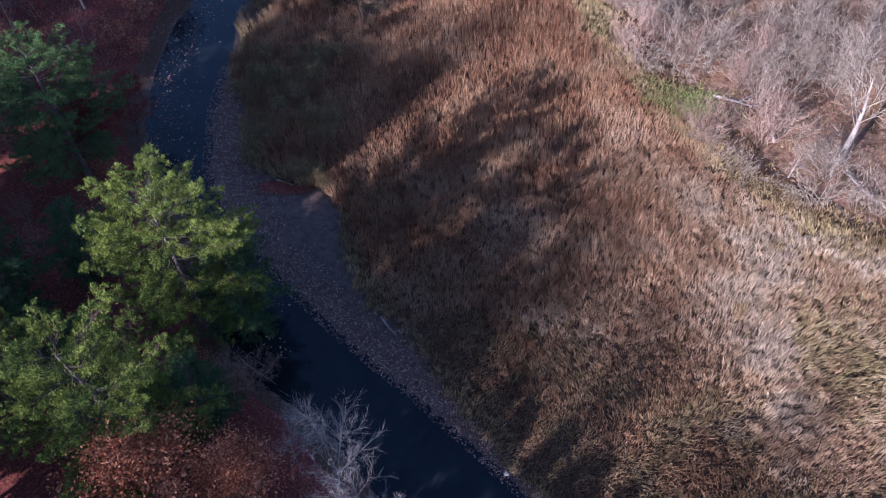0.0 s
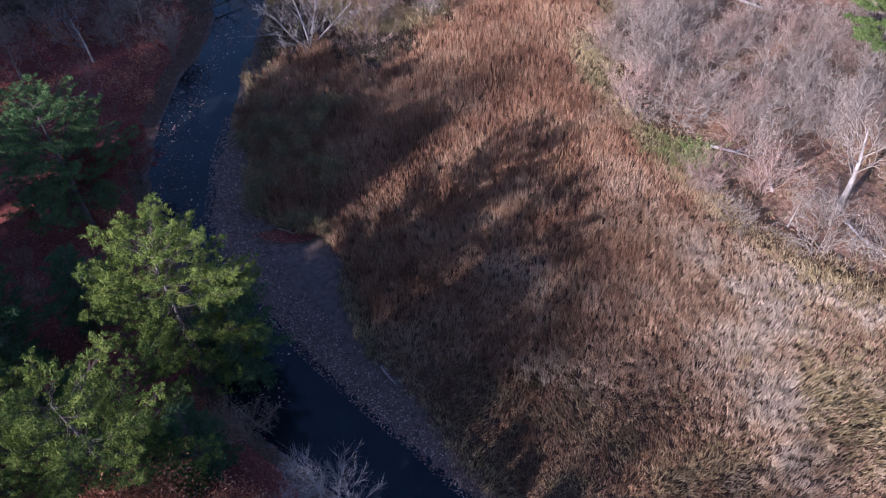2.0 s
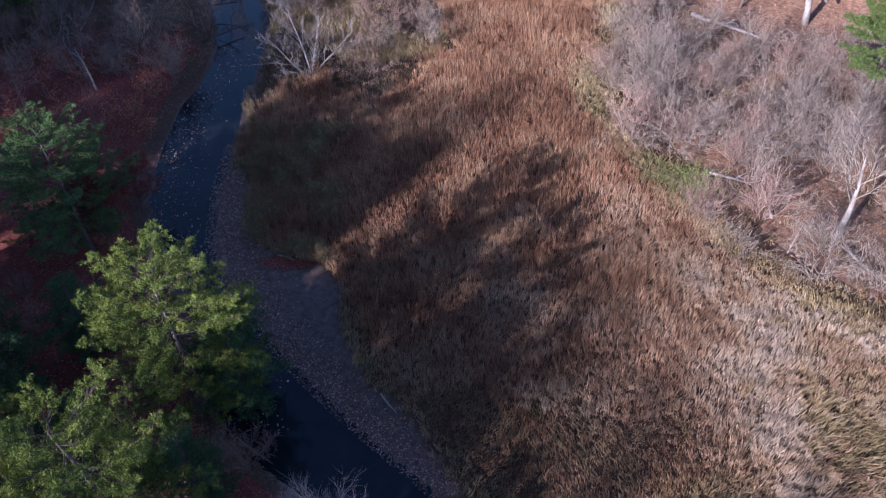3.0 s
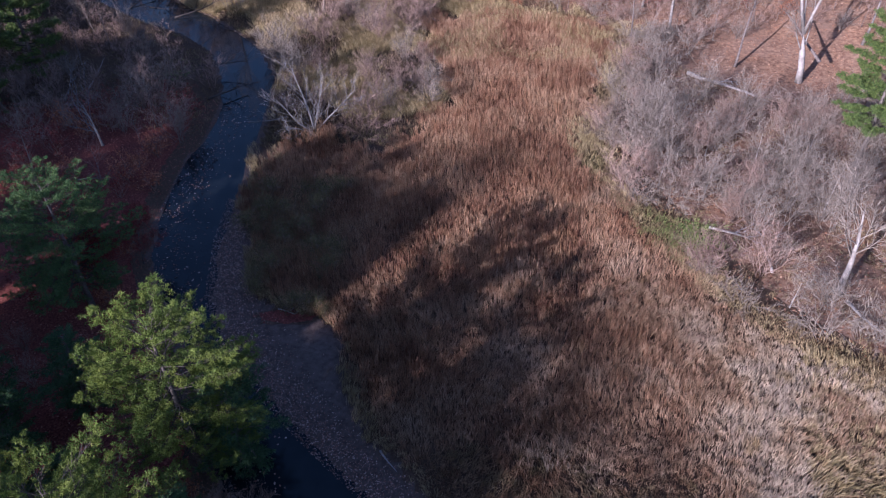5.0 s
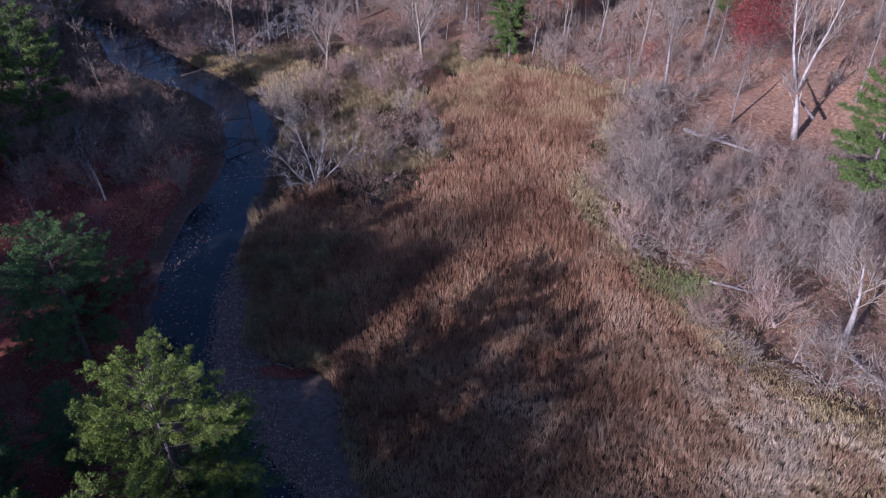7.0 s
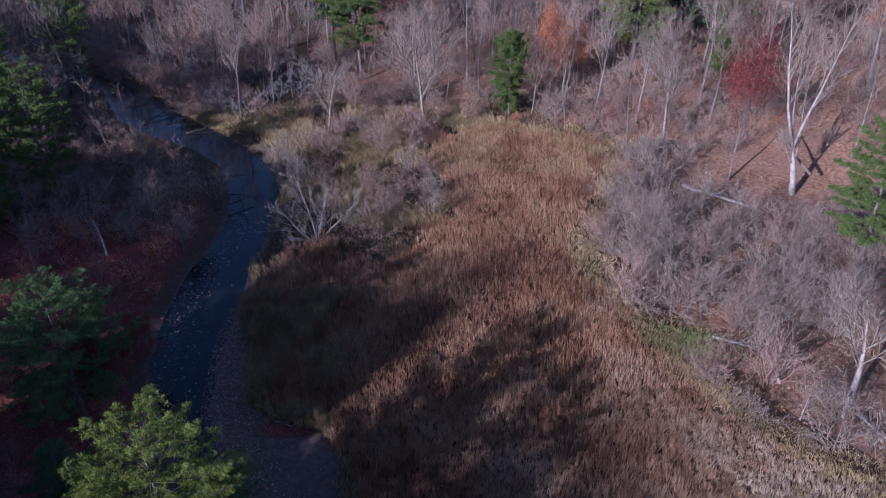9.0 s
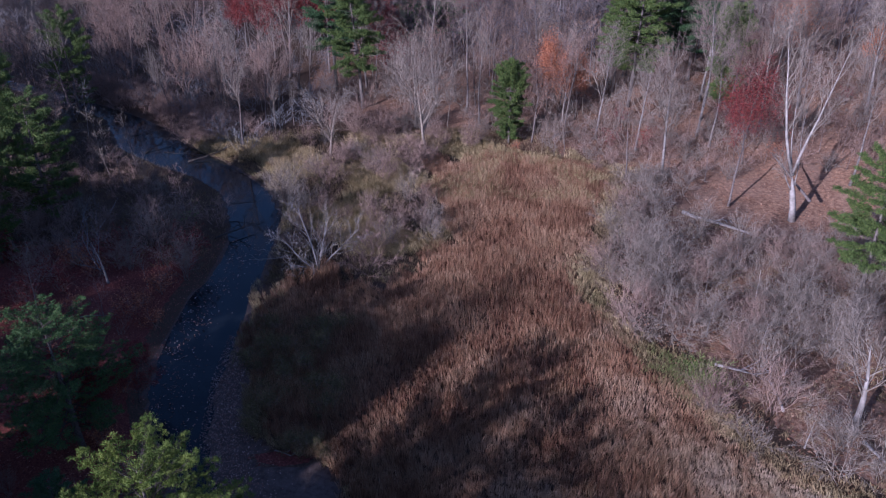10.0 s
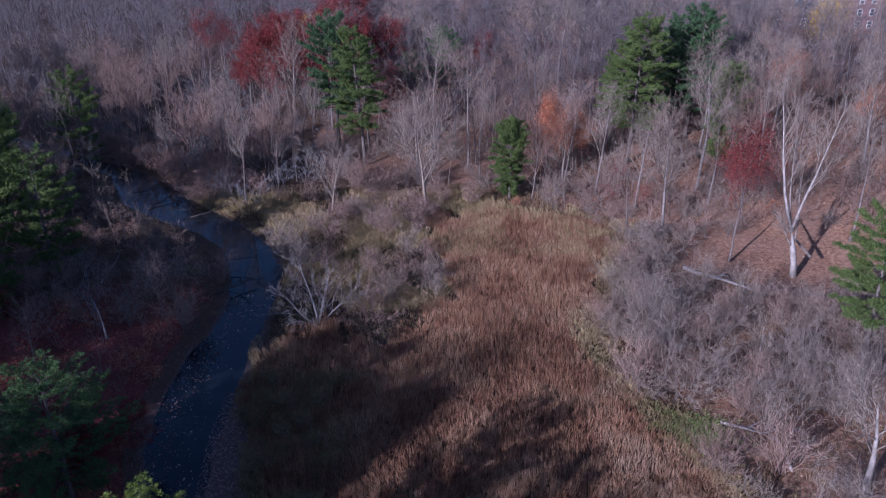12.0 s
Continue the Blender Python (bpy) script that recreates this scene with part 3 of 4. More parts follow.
def build_reeds():
    def keep(x, y, rng):
        u = x + 0.9 * np.sin(y * 0.9 + 0.5 * x) + rng.normal(0, 0.35, len(x))
        v = y + 1.6 * np.sin(x * 0.7) + 1.2 * np.sin(x * 1.9) + rng.normal(0, 0.8, len(x))
        return in_marsh(u, np.where(y > 50, v, y)) & (x > interp(y, REED_EDGE) - 0.2) & near_view(x, y)
    x, y = scatter(11, -20, 62, 8, 86, 0.275, keep)
    rng = np.random.default_rng(12)
    s = sedge_zone(x, y, rng)
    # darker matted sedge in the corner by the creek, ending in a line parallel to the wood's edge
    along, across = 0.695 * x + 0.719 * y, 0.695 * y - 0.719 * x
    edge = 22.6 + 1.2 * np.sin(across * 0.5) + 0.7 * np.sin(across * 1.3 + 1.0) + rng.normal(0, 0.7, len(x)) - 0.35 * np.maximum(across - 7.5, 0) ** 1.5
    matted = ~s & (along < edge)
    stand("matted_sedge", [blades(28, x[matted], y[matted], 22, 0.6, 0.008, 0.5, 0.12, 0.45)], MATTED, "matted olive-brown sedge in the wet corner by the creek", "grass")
    s = s & ~matted
    thin = rng.random(len(x)) < 0.97
    rx, ry = x[~s & ~matted & thin], y[~s & ~matted & thin]
    low = 0.55 + 0.45 * smooth((interp(ry, MARSH_END) - rx) / 4)
    far = ry > 36
    close = ~far
    stand("cattail_reeds", [blades(13, rx[close], ry[close], 26, 0.85, 0.0085, 0.2, 0.12, 0.2, low[close]), blades(27, rx[far], ry[far], 17, 1.0, 0.0115, 0.14, 0.13, 0.2, low[far])], REED, "dense dry brown cattail reeds filling the marsh", "reeds")
    stand("sedge_grass", [blades(14, x[s], y[s], 18, 0.85, 0.009, 0.3, 0.1)], SEDGE, "olive and straw-yellow sedge along the marsh edges", "grass")
    gx, gy = scatter(15, 13, 22, 36, 48, 0.3, lambda x, y, r: r.random(len(x)) < (1.1 * np.exp(-((x - 18.6) / 1.5) ** 2 - ((y - 40.9) / 1.7) ** 2) + 0.35 * np.exp(-((x - 16.2) / 1.6) ** 2 - ((y - 41.5) / 1.6) ** 2)))
    stand("green_grass", [blades(16, gx, gy, 15, 0.65, 0.013, 0.45, 0.15, 0.2)], FRESH, "patch of fresh green grass beside the dry reeds", "grass")
    def fringe(x, y, rng):
        d = x - interp(y, MARSH_END)
        return (d > -1.0) & (d < 2.6 + 1.2 * np.sin(y * 0.5)) & (y < 82) & near_view(x, y) & ((x - 18.6) ** 2 + (y - 40.9) ** 2 > 2) & (rng.random(len(x)) < 0.85 - 0.2 * d)
    gx, gy = scatter(21, 10, 62, 8, 82, 0.25, fringe)
    k = np.sin(gx * 0.5 + gy * 0.35) + np.sin(gy * 0.9) + np.random.default_rng(22).normal(0, 0.5, len(gx)) > 0.2
    stand("fringe_sedge", [blades(25, gx[k], gy[k], 12, 0.6, 0.0105, 0.45, 0.13, 0.3)], SEDGE, "yellow-green sedge fringing the reeds", "grass")
    stand("fringe_grass", [blades(26, gx[~k], gy[~k], 9, 0.65, 0.014, 0.45, 0.13, 0.3)], ROUGH, "brown grass fringing the reeds", "grass")
    # rough dry grass between the shrubs
    def rough(x, y, rng):
        r = x - interp(y, RIGHT_BANK)
        behind = (r > 0.6) & (y > 53) & (x < 14) & (y < 93) & ~in_marsh(x, y)
        beside = (x > interp(y, MARSH_END)) & (rise(x, y) < -2) & (y < 80)
        return ((behind & (rng.random(len(x)) < 0.95)) | (beside & (rng.random(len(x)) < 0.25 + 0.6 * (x < interp(y, MARSH_END) + 2.0)))) & near_view(x, y)
    gx, gy = scatter(17, -46, 60, 10, 95, 0.34, rough)
    stand("rough_grass", [blades(18, gx, gy, 8, 0.6, 0.013, 0.55, 0.17, 0.3)], ROUGH, "rough straw-coloured grass under the bare shrubs", "grass")
    gx, gy = scatter(23, -36, -20, 80, 92, 0.28, lambda x, y, r: (np.hypot((x + 27.3) / 4.2, (y - 86.3) / 2.6) < 1) & (x - interp(y, RIGHT_BANK) > 0.3))
    stand("straw_grass", [blades(24, gx, gy, 12, 0.7, 0.015, 0.5, 0.14, 0.3)], STRAW, "bright straw-yellow grass at the creek bend", "grass")
    def tussocks(x, y, rng):
        wave = np.sin(x * 0.55 + 0.8 * np.sin(y * 0.3)) + np.sin(y * 0.45 + x * 0.2) + rng.normal(0, 0.4, len(x))
        return (x - interp(y, RIGHT_BANK) > 0.8) & (y > 58) & (rise(x, y) < 0) & (x < interp(y, MARSH_END)) & (wave > -0.1) & (~in_marsh(x, y) | (y > 70))
    gx, gy = scatter(33, -34, 20, 58, 90, 0.3, tussocks)
    stand("straw_tussocks", [blades(34, gx, gy, 14, 1.0, 0.014, 0.4, 0.16, 0.3)], STRAW, "straw and olive tussock grass at the marsh's far end", "grass")
    def left_side(x, y, rng):
        l = interp(y, LEFT_BANK) - x
        return (l > 0.5) & (l < 22) & (y > 55) & (y < 100) & (rng.random(len(x)) < 0.35) & near_view(x, y)
    gx, gy = scatter(19, -80, -18, 55, 100, 0.45, left_side)
    stand("bank_grass", [blades(20, gx, gy, 8, 0.5, 0.014, 0.6, 0.2, 0.2)], ROUGH, "sparse brownish grass on the shaded creek bank", "grass")


build_reeds()


def build_fallen_leaves():
    rng = np.random.default_rng(31)
    def flat(name, x, y, z, size, label, material=FALLEN):
        n = len(x)
        a = rng.uniform(0, 6.283, n)
        s = size * rng.uniform(0.55, 1.4, n)
        tilt = rng.normal(0, 0.25, (n, 4)) * s[:, None] + 0.02
        v = []
        for k, (u, w) in enumerate(((-1, 0), (0, -0.6), (1, 0), (0, 0.6))):
            v.append(np.stack([x + (np.cos(a) * u - np.sin(a) * w) * s, y + (np.sin(a) * u + np.cos(a) * w) * s, z + np.abs(tilt[:, k])], 1))
        i = np.arange(n)[:, None] * 4
        tagged(new(name, mesh_np(name, np.stack(v, 1).reshape(-1, 3), np.concatenate([i + [0, 1, 2], i + [0, 2, 3]]), material)), label, "leaves", kind="stuff")
    def pick(n, y0, y1, off, wide, bank):
        y = rng.uniform(y0, y1, n)
        return interp(y, bank) + off + rng.normal(0, wide, n), y
    # on the mud, denser along its wet edge
    x, y = pick(17000, 9, 46, 0.9, 1.3, RIGHT_BANK)
    k = (x > interp(y, RIGHT_BANK) - 0.4) & (x < interp(y, REED_EDGE) + 0.6)
    flat("fallen_leaves", x[k], y[k], np.maximum(ground(x[k], y[k]), 0.0), 0.042, "pale fallen leaves scattered over the creek mud")
    x, y = pick(1200, 20, 62, 1.1, 1.1, LEFT_BANK)
    k = (x > interp(y, LEFT_BANK) - 0.6) & (x < interp(y, RIGHT_BANK))
    flat("floating_leaves", x[k], y[k], np.maximum(ground(x[k], y[k]), 0.0), 0.07, "brown leaves drifting along the bank on dark water")
    x, y = pick(24000, 6, 62, -5, 5, LEFT_BANK)
    k = x < interp(y, LEFT_BANK) - 0.2
    flat("leaf_litter", x[k], y[k], ground(x[k], y[k]), 0.06, "red-brown leaf litter on the wooded bank", RED_LEAF)
    x, y = rng.uniform(-10, 70, 60000), rng.uniform(24, 112, 60000)
    k = ((x > interp(y, MARSH_END) + 1) & (x > 12)) | (rise(x, y) > -3)
    flat("hill_litter", x[k], y[k], ground(x[k], y[k]), 0.1, "rusty pinkish-brown oak litter on the sunny slope", HILL_LEAF)


build_fallen_leaves()

# ---- kinds of plants ----
def bare_kind(name, seed, height, radius, fork, counts, bark, twigs, label, group, **more):
    trunk, limbs, tips = bare_tree_meshes(seed, height, radius, fork, counts, bark, twigs, **more)
    return Kind(name, [(trunk, "")] + ([(m, "") for m in limbs] if isinstance(limbs, list) else [(limbs, "crown of fine leafless twigs")]), label, "tree", group)


TALL = [bare_kind("bare_tree", 101, 17, 0.2, 17, (7, 11), GREY_TRUNK, TWIG, "tall leafless grey hardwood on the wooded slope", "bare trees of the slope"),
        bare_kind("bare_tree", 102, 15, 0.17, 13, (6, 9), BARK, TWIG, "leafless grey hardwood with ascending branches", "bare trees of the slope", up=0.18, clear=0.45),
        bare_kind("bare_tree", 103, 18, 0.18, 14, (7, 10), GREY_TRUNK, TWIG, "slender leafless tree with a high thin crown", "bare trees of the slope", clear=0.55, up=0.15),
        bare_kind("bare_tree", 104, 13, 0.14, 18, (8, 11), BARK, ROSE, "leafless tree with reddish-grey twigs", "bare trees of the slope", clear=0.3, reach=0.4)]
POLE = [bare_kind("sapling", 111, 9, 0.07, 10, (5, 7), TWIG, TWIG, "thin leafless grey sapling", "saplings of the wood", clear=0.4, reach=0.25),
        bare_kind("sapling", 112, 7, 0.055, 10, (5, 7), BARK, ROSE, "thin leafless reddish sapling", "saplings of the wood", clear=0.3, reach=0.3, lean=0.2)]


def shrub_kind(seed, height, stems, counts, twigs, label, leaf=None, open_angle=0.75, leaf_size=0.07):
    rng = random.Random(seed)
    tubes, tips = Tubes(), []
    for _ in range(stems):
        a, o = rng.uniform(0, 6.283), rng.uniform(0.1, open_angle)
        d = Vector((math.cos(a) * math.sin(o), math.sin(a) * math.sin(o), math.cos(o)))
        branch_out(rng, tubes, tips, Vector((rng.uniform(-.3, .3), rng.uniform(-.3, .3), -0.1)), d, height * rng.uniform(0.6, 1.05), 0.022 + 0.006 * height * rng.random(), 0, counts, 0.05, 0.009)
    meshes = [(tubes.mesh("brushwood", twigs), "")]
    if leaf:
        meshes.append((leaf_mesh("foliage", np.random.default_rng(seed), [p for p, _ in tips], leaf, 5, leaf_size, 0.14), ""))
    return Kind("shrub", meshes, label, "shrub", "shrubs round the marsh")


BUSH = [shrub_kind(201, 3.2, 15, (6, 9), TWIG, "dense leafless grey shrub with fine twigs"),
        shrub_kind(202, 4.2, 13, (6, 9), TWIG, "tall leafless grey shrub with arching stems", open_angle=0.6),
        shrub_kind(203, 2.6, 16, (6, 9), ROSE, "low leafless shrub with reddish-brown twigs", open_angle=0.95),
        shrub_kind(204, 3.4, 14, (6, 9), ROSE, "leafless shrub with rosy-brown twigs", open_angle=0.7)]
RUSSET = [shrub_kind(211, 3.0, 10, (5, 3), ROSE, "shrub holding dark red autumn leaves", OAK_RED, 0.8, 0.09),
          shrub_kind(212, 2.2, 9, (5, 3), ROSE, "low shrub holding rust-brown leaves", OAK_RUST, 0.9, 0.08)]
OLIVE_LEAF = m_island("withered_olive_leaves", [(0.0, (0.05, 0.04, 0.018)), (0.6, (0.13, 0.105, 0.04)), (1.0, (0.24, 0.19, 0.08))], None)
THICKET = shrub_kind(213, 1.3, 10, (5, 4), ROSE, "low bush with withered olive-brown leaves", OLIVE_LEAF, 1.0, 0.05)


def pine_kind(name, seed, height, r, trunk, first, whorls, limbs, tufts, per, leaf, label, size=0.26, **more):
    t, w, c = conifer_meshes(seed, height, r, trunk, first, whorls, limbs, tufts, per, leaf, size, **more)
    return Kind(name, [(t, ""), (w, ""), (c, "")], label, "tree", "conifers")


def white_pine(seed, height, wide, trunk, first, limbs, leaf, label, **more):
    return Kind("white_pine", [(m, "") for m in pine_meshes(seed, height, wide, trunk, first, limbs, leaf, **more)], label, "tree", "conifers")


PINE_A = white_pine(301, 11.8, 3.9, 0.24, 0.2, 88, NEEDLE, "broad green white pine leaning over the creek")
PINE_B = white_pine(302, 11.0, 3.6, 0.23, 0.18, 70, NEEDLE, "green white pine with a ragged crown", ragged=0.5)
PINE_E = white_pine(308, 11.3, 3.9, 0.23, 0.2, 78, SKYLIT_NEEDLE, "white pine above the red thicket, with skylight blue put into its needles", ragged=0.4)
PINE_T = white_pine(303, 17.0, 3.6, 0.26, 0.28, 84, MID_NEEDLE, "tall white pine with a bare lower trunk", ragged=0.5, clumps=0.7, blade=0.22)
PINE_U = white_pine(310, 16.0, 3.6, 0.25, 0.33, 72, HEMLOCK, "tall dark pine standing over the wooded slope", ragged=0.5, clumps=0.7, blade=0.22)
PINE_L = white_pine(311, 13.0, 3.4, 0.22, 0.12, 60, MID_NEEDLE, "white pine rising from the shaded bank", ragged=0.6, clumps=0.55, blade=0.24)
HEM_A = pine_kind("hemlock", 304, 10.0, 2.3, 0.18, 0.1, 19, 6, 38, 11, HEMLOCK, "dark green hemlock with drooping branches", 0.2, droop=0.3)
HEM_C = pine_kind("hemlock", 307, 10.3, 1.9, 0.17, 0.1, 20, 7, 46, 12, MID_NEEDLE, "columnar olive-green conifer with a blunt top", 0.26, droop=0.2, taper_from=0.78)
HEM_B = pine_kind("spruce", 305, 18.0, 3.5, 0.22, 0.3, 17, 6, 28, 10, HEMLOCK, "tall dark green conifer standing in the wood", 0.3, droop=0.15)

PINE_D = pine_kind("white_pine", 306, 17.0, 3.2, 0.25, 0.3, 13, 6, 8, 6, NEEDLE, "tall unseen pine, added behind the wood beside the creek for shade", 1.05, thick=0.18)


def oak_kind(seed, height, leaf, label, per=7, clear=0.35, size=0.11):
    trunk, limbs, tips = bare_tree_meshes(seed, height, 0.012 * height, 16, (5, 4), BARK, BARK, clear=clear, reach=0.38)
    limbs.name = "bough_frame"
    leaves = leaf_mesh("crown", np.random.default_rng(seed), [p for p, _ in tips], leaf, per, size, 0.36)
    return Kind("oak", [(trunk, ""), (limbs, "bare wood inside the leaves"), (leaves, "")], label, "tree", "oaks in leaf")


OAK_DARK = oak_kind(401, 13.5, OAK_RED, "oak holding dark red autumn leaves", clear=0.45, per=26, size=0.085)
OAK_BIG = oak_kind(404, 15.0, OAK_RED, "broad oak holding dense maroon leaves", clear=0.15, per=42, size=0.115)
OAK_ORANGE = oak_kind(402, 8.5, OAK_RUST, "small oak holding rust-orange autumn leaves", clear=0.25, per=30, size=0.075)
OAK_GOLD = oak_kind(403, 9.5, YELLOW, "young tree holding bright yellow leaves", clear=0.25, per=22)

# ---- conifers on the near bank ----
PINE_A.put(-12.9, 21.3, 40)
PINE_B.put(-13.6, 13.0, 110, 1.05)
PINE_B.put(-19.8, 15.2, 250, 0.8, label="smaller white pine crowded by its neighbour")
PINE_E.put(-23.0, 32.8, 10, 1.0, 0.88)
PINE_A.put(-30.5, 31.0, 200, 0.9, label="white pine standing back in the wood")
HEM_A.put(-10.9, 22.2, 30, 1.0, 0.9, "dark hemlock overhanging the creek")
HEM_A.put(-22.4, 21.1, 60, 1.05, 0.9)
HEM_A.put(-26.5, 24.3, 160, 1.1, 0.8)
HEM_A.put(-19.8, 24.6, 220, 0.8, 0.8)
HEM_A.put(-15.0, 15.7, 20, 0.75, 0.65)
HEM_A.put(-11.6, 15.6, 300, 0.8, 0.7)
HEM_A.put(-20.2, 17.4, 200, 0.75, 0.75)
HEM_A.put(-18.4, 19.2, 320, 0.6, 0.55)
OAK_ORANGE.put(-12.2, 10.8, 0, 0.95)
OAK_ORANGE.put(-8.8, 10.9, 120, 0.72)
for x, y, a, h in ((-40.5, 65.0, 0, 1.0), (-49.5, 70.5, 80, 1.45), (-40.8, 56.0, 150, 0.62), (-52.5, 76.0, 30, 1.3), (-54.0, 78.0, 60, 1.2), (-43.5, 59.0, 10, 0.85)):
    PINE_L.put(x, y, a, h)
PINE_L.put(-54.0, 100.7, 30, 1.08, label="thin pine with a pale bare trunk beside the upper creek")
for x, y, a in ((-58.0, 88.0, 0), (-63.0, 97.0, 40), (-55.5, 83.5, 200), (-60.0, 92.5, 130)):
    HEM_B.put(x, y, a, 0.72)
HEM_B.put(-47.0, 57.5, 90, 0.7)

# ---- conifers and oaks of the far edge ----
PINE_T.put(34.8, 50.2, 20, 0.86, 0.92, "green pine with a pale bare trunk below the slope")
HEM_C.put(8.1, 87.7, 0, 1.0, 1.04)
PINE_T.put(-12.4, 102.2, 100, 1.1, 1.05)
PINE_U.put(-17.5, 110.8, 30, 1.25)
PINE_U.put(-0.2, 119.2, 80, 0.9)
PINE_U.put(-6.2, 119.9, 200, 0.72)
PINE_U.put(32.0, 99.6, 70, 1.08)
PINE_U.put(34.6, 101.0, 170, 1.12)
PINE_T.put(25.0, 95.1, 200, 1.1, 1.05)
PINE_T.put(23.5, 98.7, 300, 0.85)
HEM_C.put(36.6, 92.4, 40, 1.15, 1.12)
OAK_DARK.put(30.2, 68.6, 0, 0.82, 1.28)
for x, y, a, s in ((-22.4, 35.0, 30, 0.34), (-21.6, 38.0, 160, 0.3), (-24.6, 36.4, 250, 0.32)):
    OAK_BIG.put(x, y, a, s, label="low oak holding dark red leaves on the shaded creek bank")
OAK_DARK.put(34.7, 77.7, 90, 0.6)
OAK_ORANGE.put(12.9, 91.0, 30, 1.0, 1.35, "slim oak with orange-red leaves")
OAK_ORANGE.put(17.5, 93.0, 130, 0.8, 1.2)
OAK_ORANGE.put(56.0, 93.0, 60, 0.8)
OAK_ORANGE.put(47.5, 98.0, 200, 1.2)
for x, y, a, s in ((-29.5, 132.5, 0, 1.15), (-38.5, 141.0, 50, 0.8), (-12.3, 127.5, 90, 1.0), (-35.0, 136.0, 20, 0.95), (-19.0, 137.0, 250, 1.15), (-21.3, 148.5, 140, 1.2), (-24.0, 125.0, 200, 1.2), (-15.5, 126.0, 20, 1.1), (-32.0, 128.0, 80, 1.2), (-8.0, 112.0, 33, 0.6)):
    OAK_BIG.put(x, y, a, s)
for x, y, a, s in ((6.0, 119.0, 70, 0.9), (-50, 150, 0, 1.2), (-8, 113, 120, 0.8), (20, 124, 60, 0.8)):
    OAK_DARK.put(x, y, a, s)
OAK_GOLD.put(69.5, 136.0, 0, 1.2)
OAK_GOLD.put(-32.0, 170.6, 60, 1.2)

# ---- single bare trees ----
def forked_tree():
    """A pale trunk that parts low into long leaders."""
    rng = random.Random(121)
    trunk = Tubes()
    stem = [Vector((0, 0, -0.3)), Vector((-0.25, 0, 1.5)), Vector((-0.65, 0.1, 3.2)), Vector((-1.1, 0.1, 5.0))]
    trunk.add(stem, [0.4, 0.3, 0.27, 0.24], 8)
    meshes = [(trunk.mesh("trunk", PALE), "")]
    for way, length, r in (((-0.3, 0.1, 1), 15.0, 0.17), ((0.06, -0.05, 1), 14.0, 0.15), ((-0.18, 0.3, 1), 12.0, 0.085), ((-0.75, -0.2, 0.75), 6.0, 0.08), ((0.1, 0.25, 1), 9.0, 0.065)):
        t, fine, tips = Tubes(), Tubes(), []
        pts = polyline(rng, stem[2] if r < 0.081 else stem[3], Vector(way), length, 7, 0.08, 0.03)
        t.add(pts, taper(r, 7, 0.12), 6)
        for k in range(10):
            f = 0.3 + 0.68 * k / 10
            i = min(int(f * 7), 6)
            branch_out(rng, fine, tips, pts[i].lerp(pts[i + 1], f * 7 - i), spread(rng, (pts[i + 1] - pts[i]).normalized(), rng.uniform(0.4, 0.8)), length * 0.28 * (1.3 - 0.8 * f), r * 0.36, 0, (6, 8), 0.12, 0.009)
        meshes += [(t.mesh("limb", PALE), ""), (fine.mesh("spray", TWIG), "fine grey twigs")]
    return meshes


SYCAMORE = Kind("sycamore", forked_tree(), "pale-barked leafless sycamore forking low", "tree", "pale trees of the slope")
SYCAMORE.put(35.5, 65.1, 0)
SYCAMORE.put(-71.5, 128.0, 120, 0.6, label="pale dead-looking tree on the far floodplain")
SNAG = bare_kind("dead_tree", 122, 6.0, 0.14, 8, (4, 5), PALE, ASHY, "bleached dead tree spreading bare limbs", "dead trees", clear=0.12, reach=0.78, thin=0.008, split=True)
STOUT = bare_kind("bare_tree", 127, 8.5, 0.26, 13, (6, 7), PALE, TWIG, "stout pale-barked leafless tree in the scrub", "small trees of the scrub", clear=0.42, reach=0.55, lean=0.06, split=True)
STOUT.put(26.8, 34.9, 200)
STOUT.put(29.8, 29.5, 80, 0.55, label="small pale-barked leafless tree at the reed's edge")
SNAG.put(-29.4, 52.1, 90, 0.8, 1.1)
def many_stemmed(seed, height, ways):
    """A bleached tree that parts at the ground into spreading stems."""
    rng, meshes = random.Random(seed), []
    for a, o, h in ways:
        t, tips = Tubes(), []
        d = Vector((math.cos(a) * math.sin(o), math.sin(a) * math.sin(o), math.cos(o)))
        pts = polyline(rng, Vector((0.1 * d.x, 0.1 * d.y, -0.2)), d, height * h, 6, 0.13, 0.02)
        t.add(pts, taper(0.1 * h + 0.01, 6, 0.25), 6)
        for k in range(9):
            f = 0.3 + 0.68 * k / 9
            i = min(int(f * 6), 5)
            branch_out(rng, t, tips, pts[i].lerp(pts[i + 1], f * 6 - i), spread(rng, (pts[i + 1] - pts[i]).normalized(), rng.uniform(0.5, 1.0)), height * h * 0.42 * (1.2 - 0.7 * f), 0.03, 0, (5, 4), 0.05, 0.009)
        meshes.append((t.mesh("stem", PALE), ""))
    return meshes


Kind("dead_tree", many_stemmed(131, 7.0, ((2.2, 0.25, 1.0), (0.2, 0.75, 0.85), (3.4, 0.8, 0.8), (5.2, 0.6, 0.6), (1.2, 0.45, 0.75), (4.2, 1.0, 0.6))), "bleached many-stemmed dead tree at the marsh's edge", "tree", "dead trees").put(-11.8, 56.0, 0)
SPREADING = bare_kind("bare_tree", 123, 12.5, 0.22, 16, (8, 12), TWIG, TWIG, "broad leafless grey tree at the marsh's end", "bare trees of the marsh", clear=0.2, reach=0.5, split=True)
SPREADING.put(-2.8, 85.3, 0, 1.02, 1.05)
SPREADING.put(-14.6, 83.5, 120, 0.75)
SPREADING.put(-4.2, 93.5, 220, 1.05)
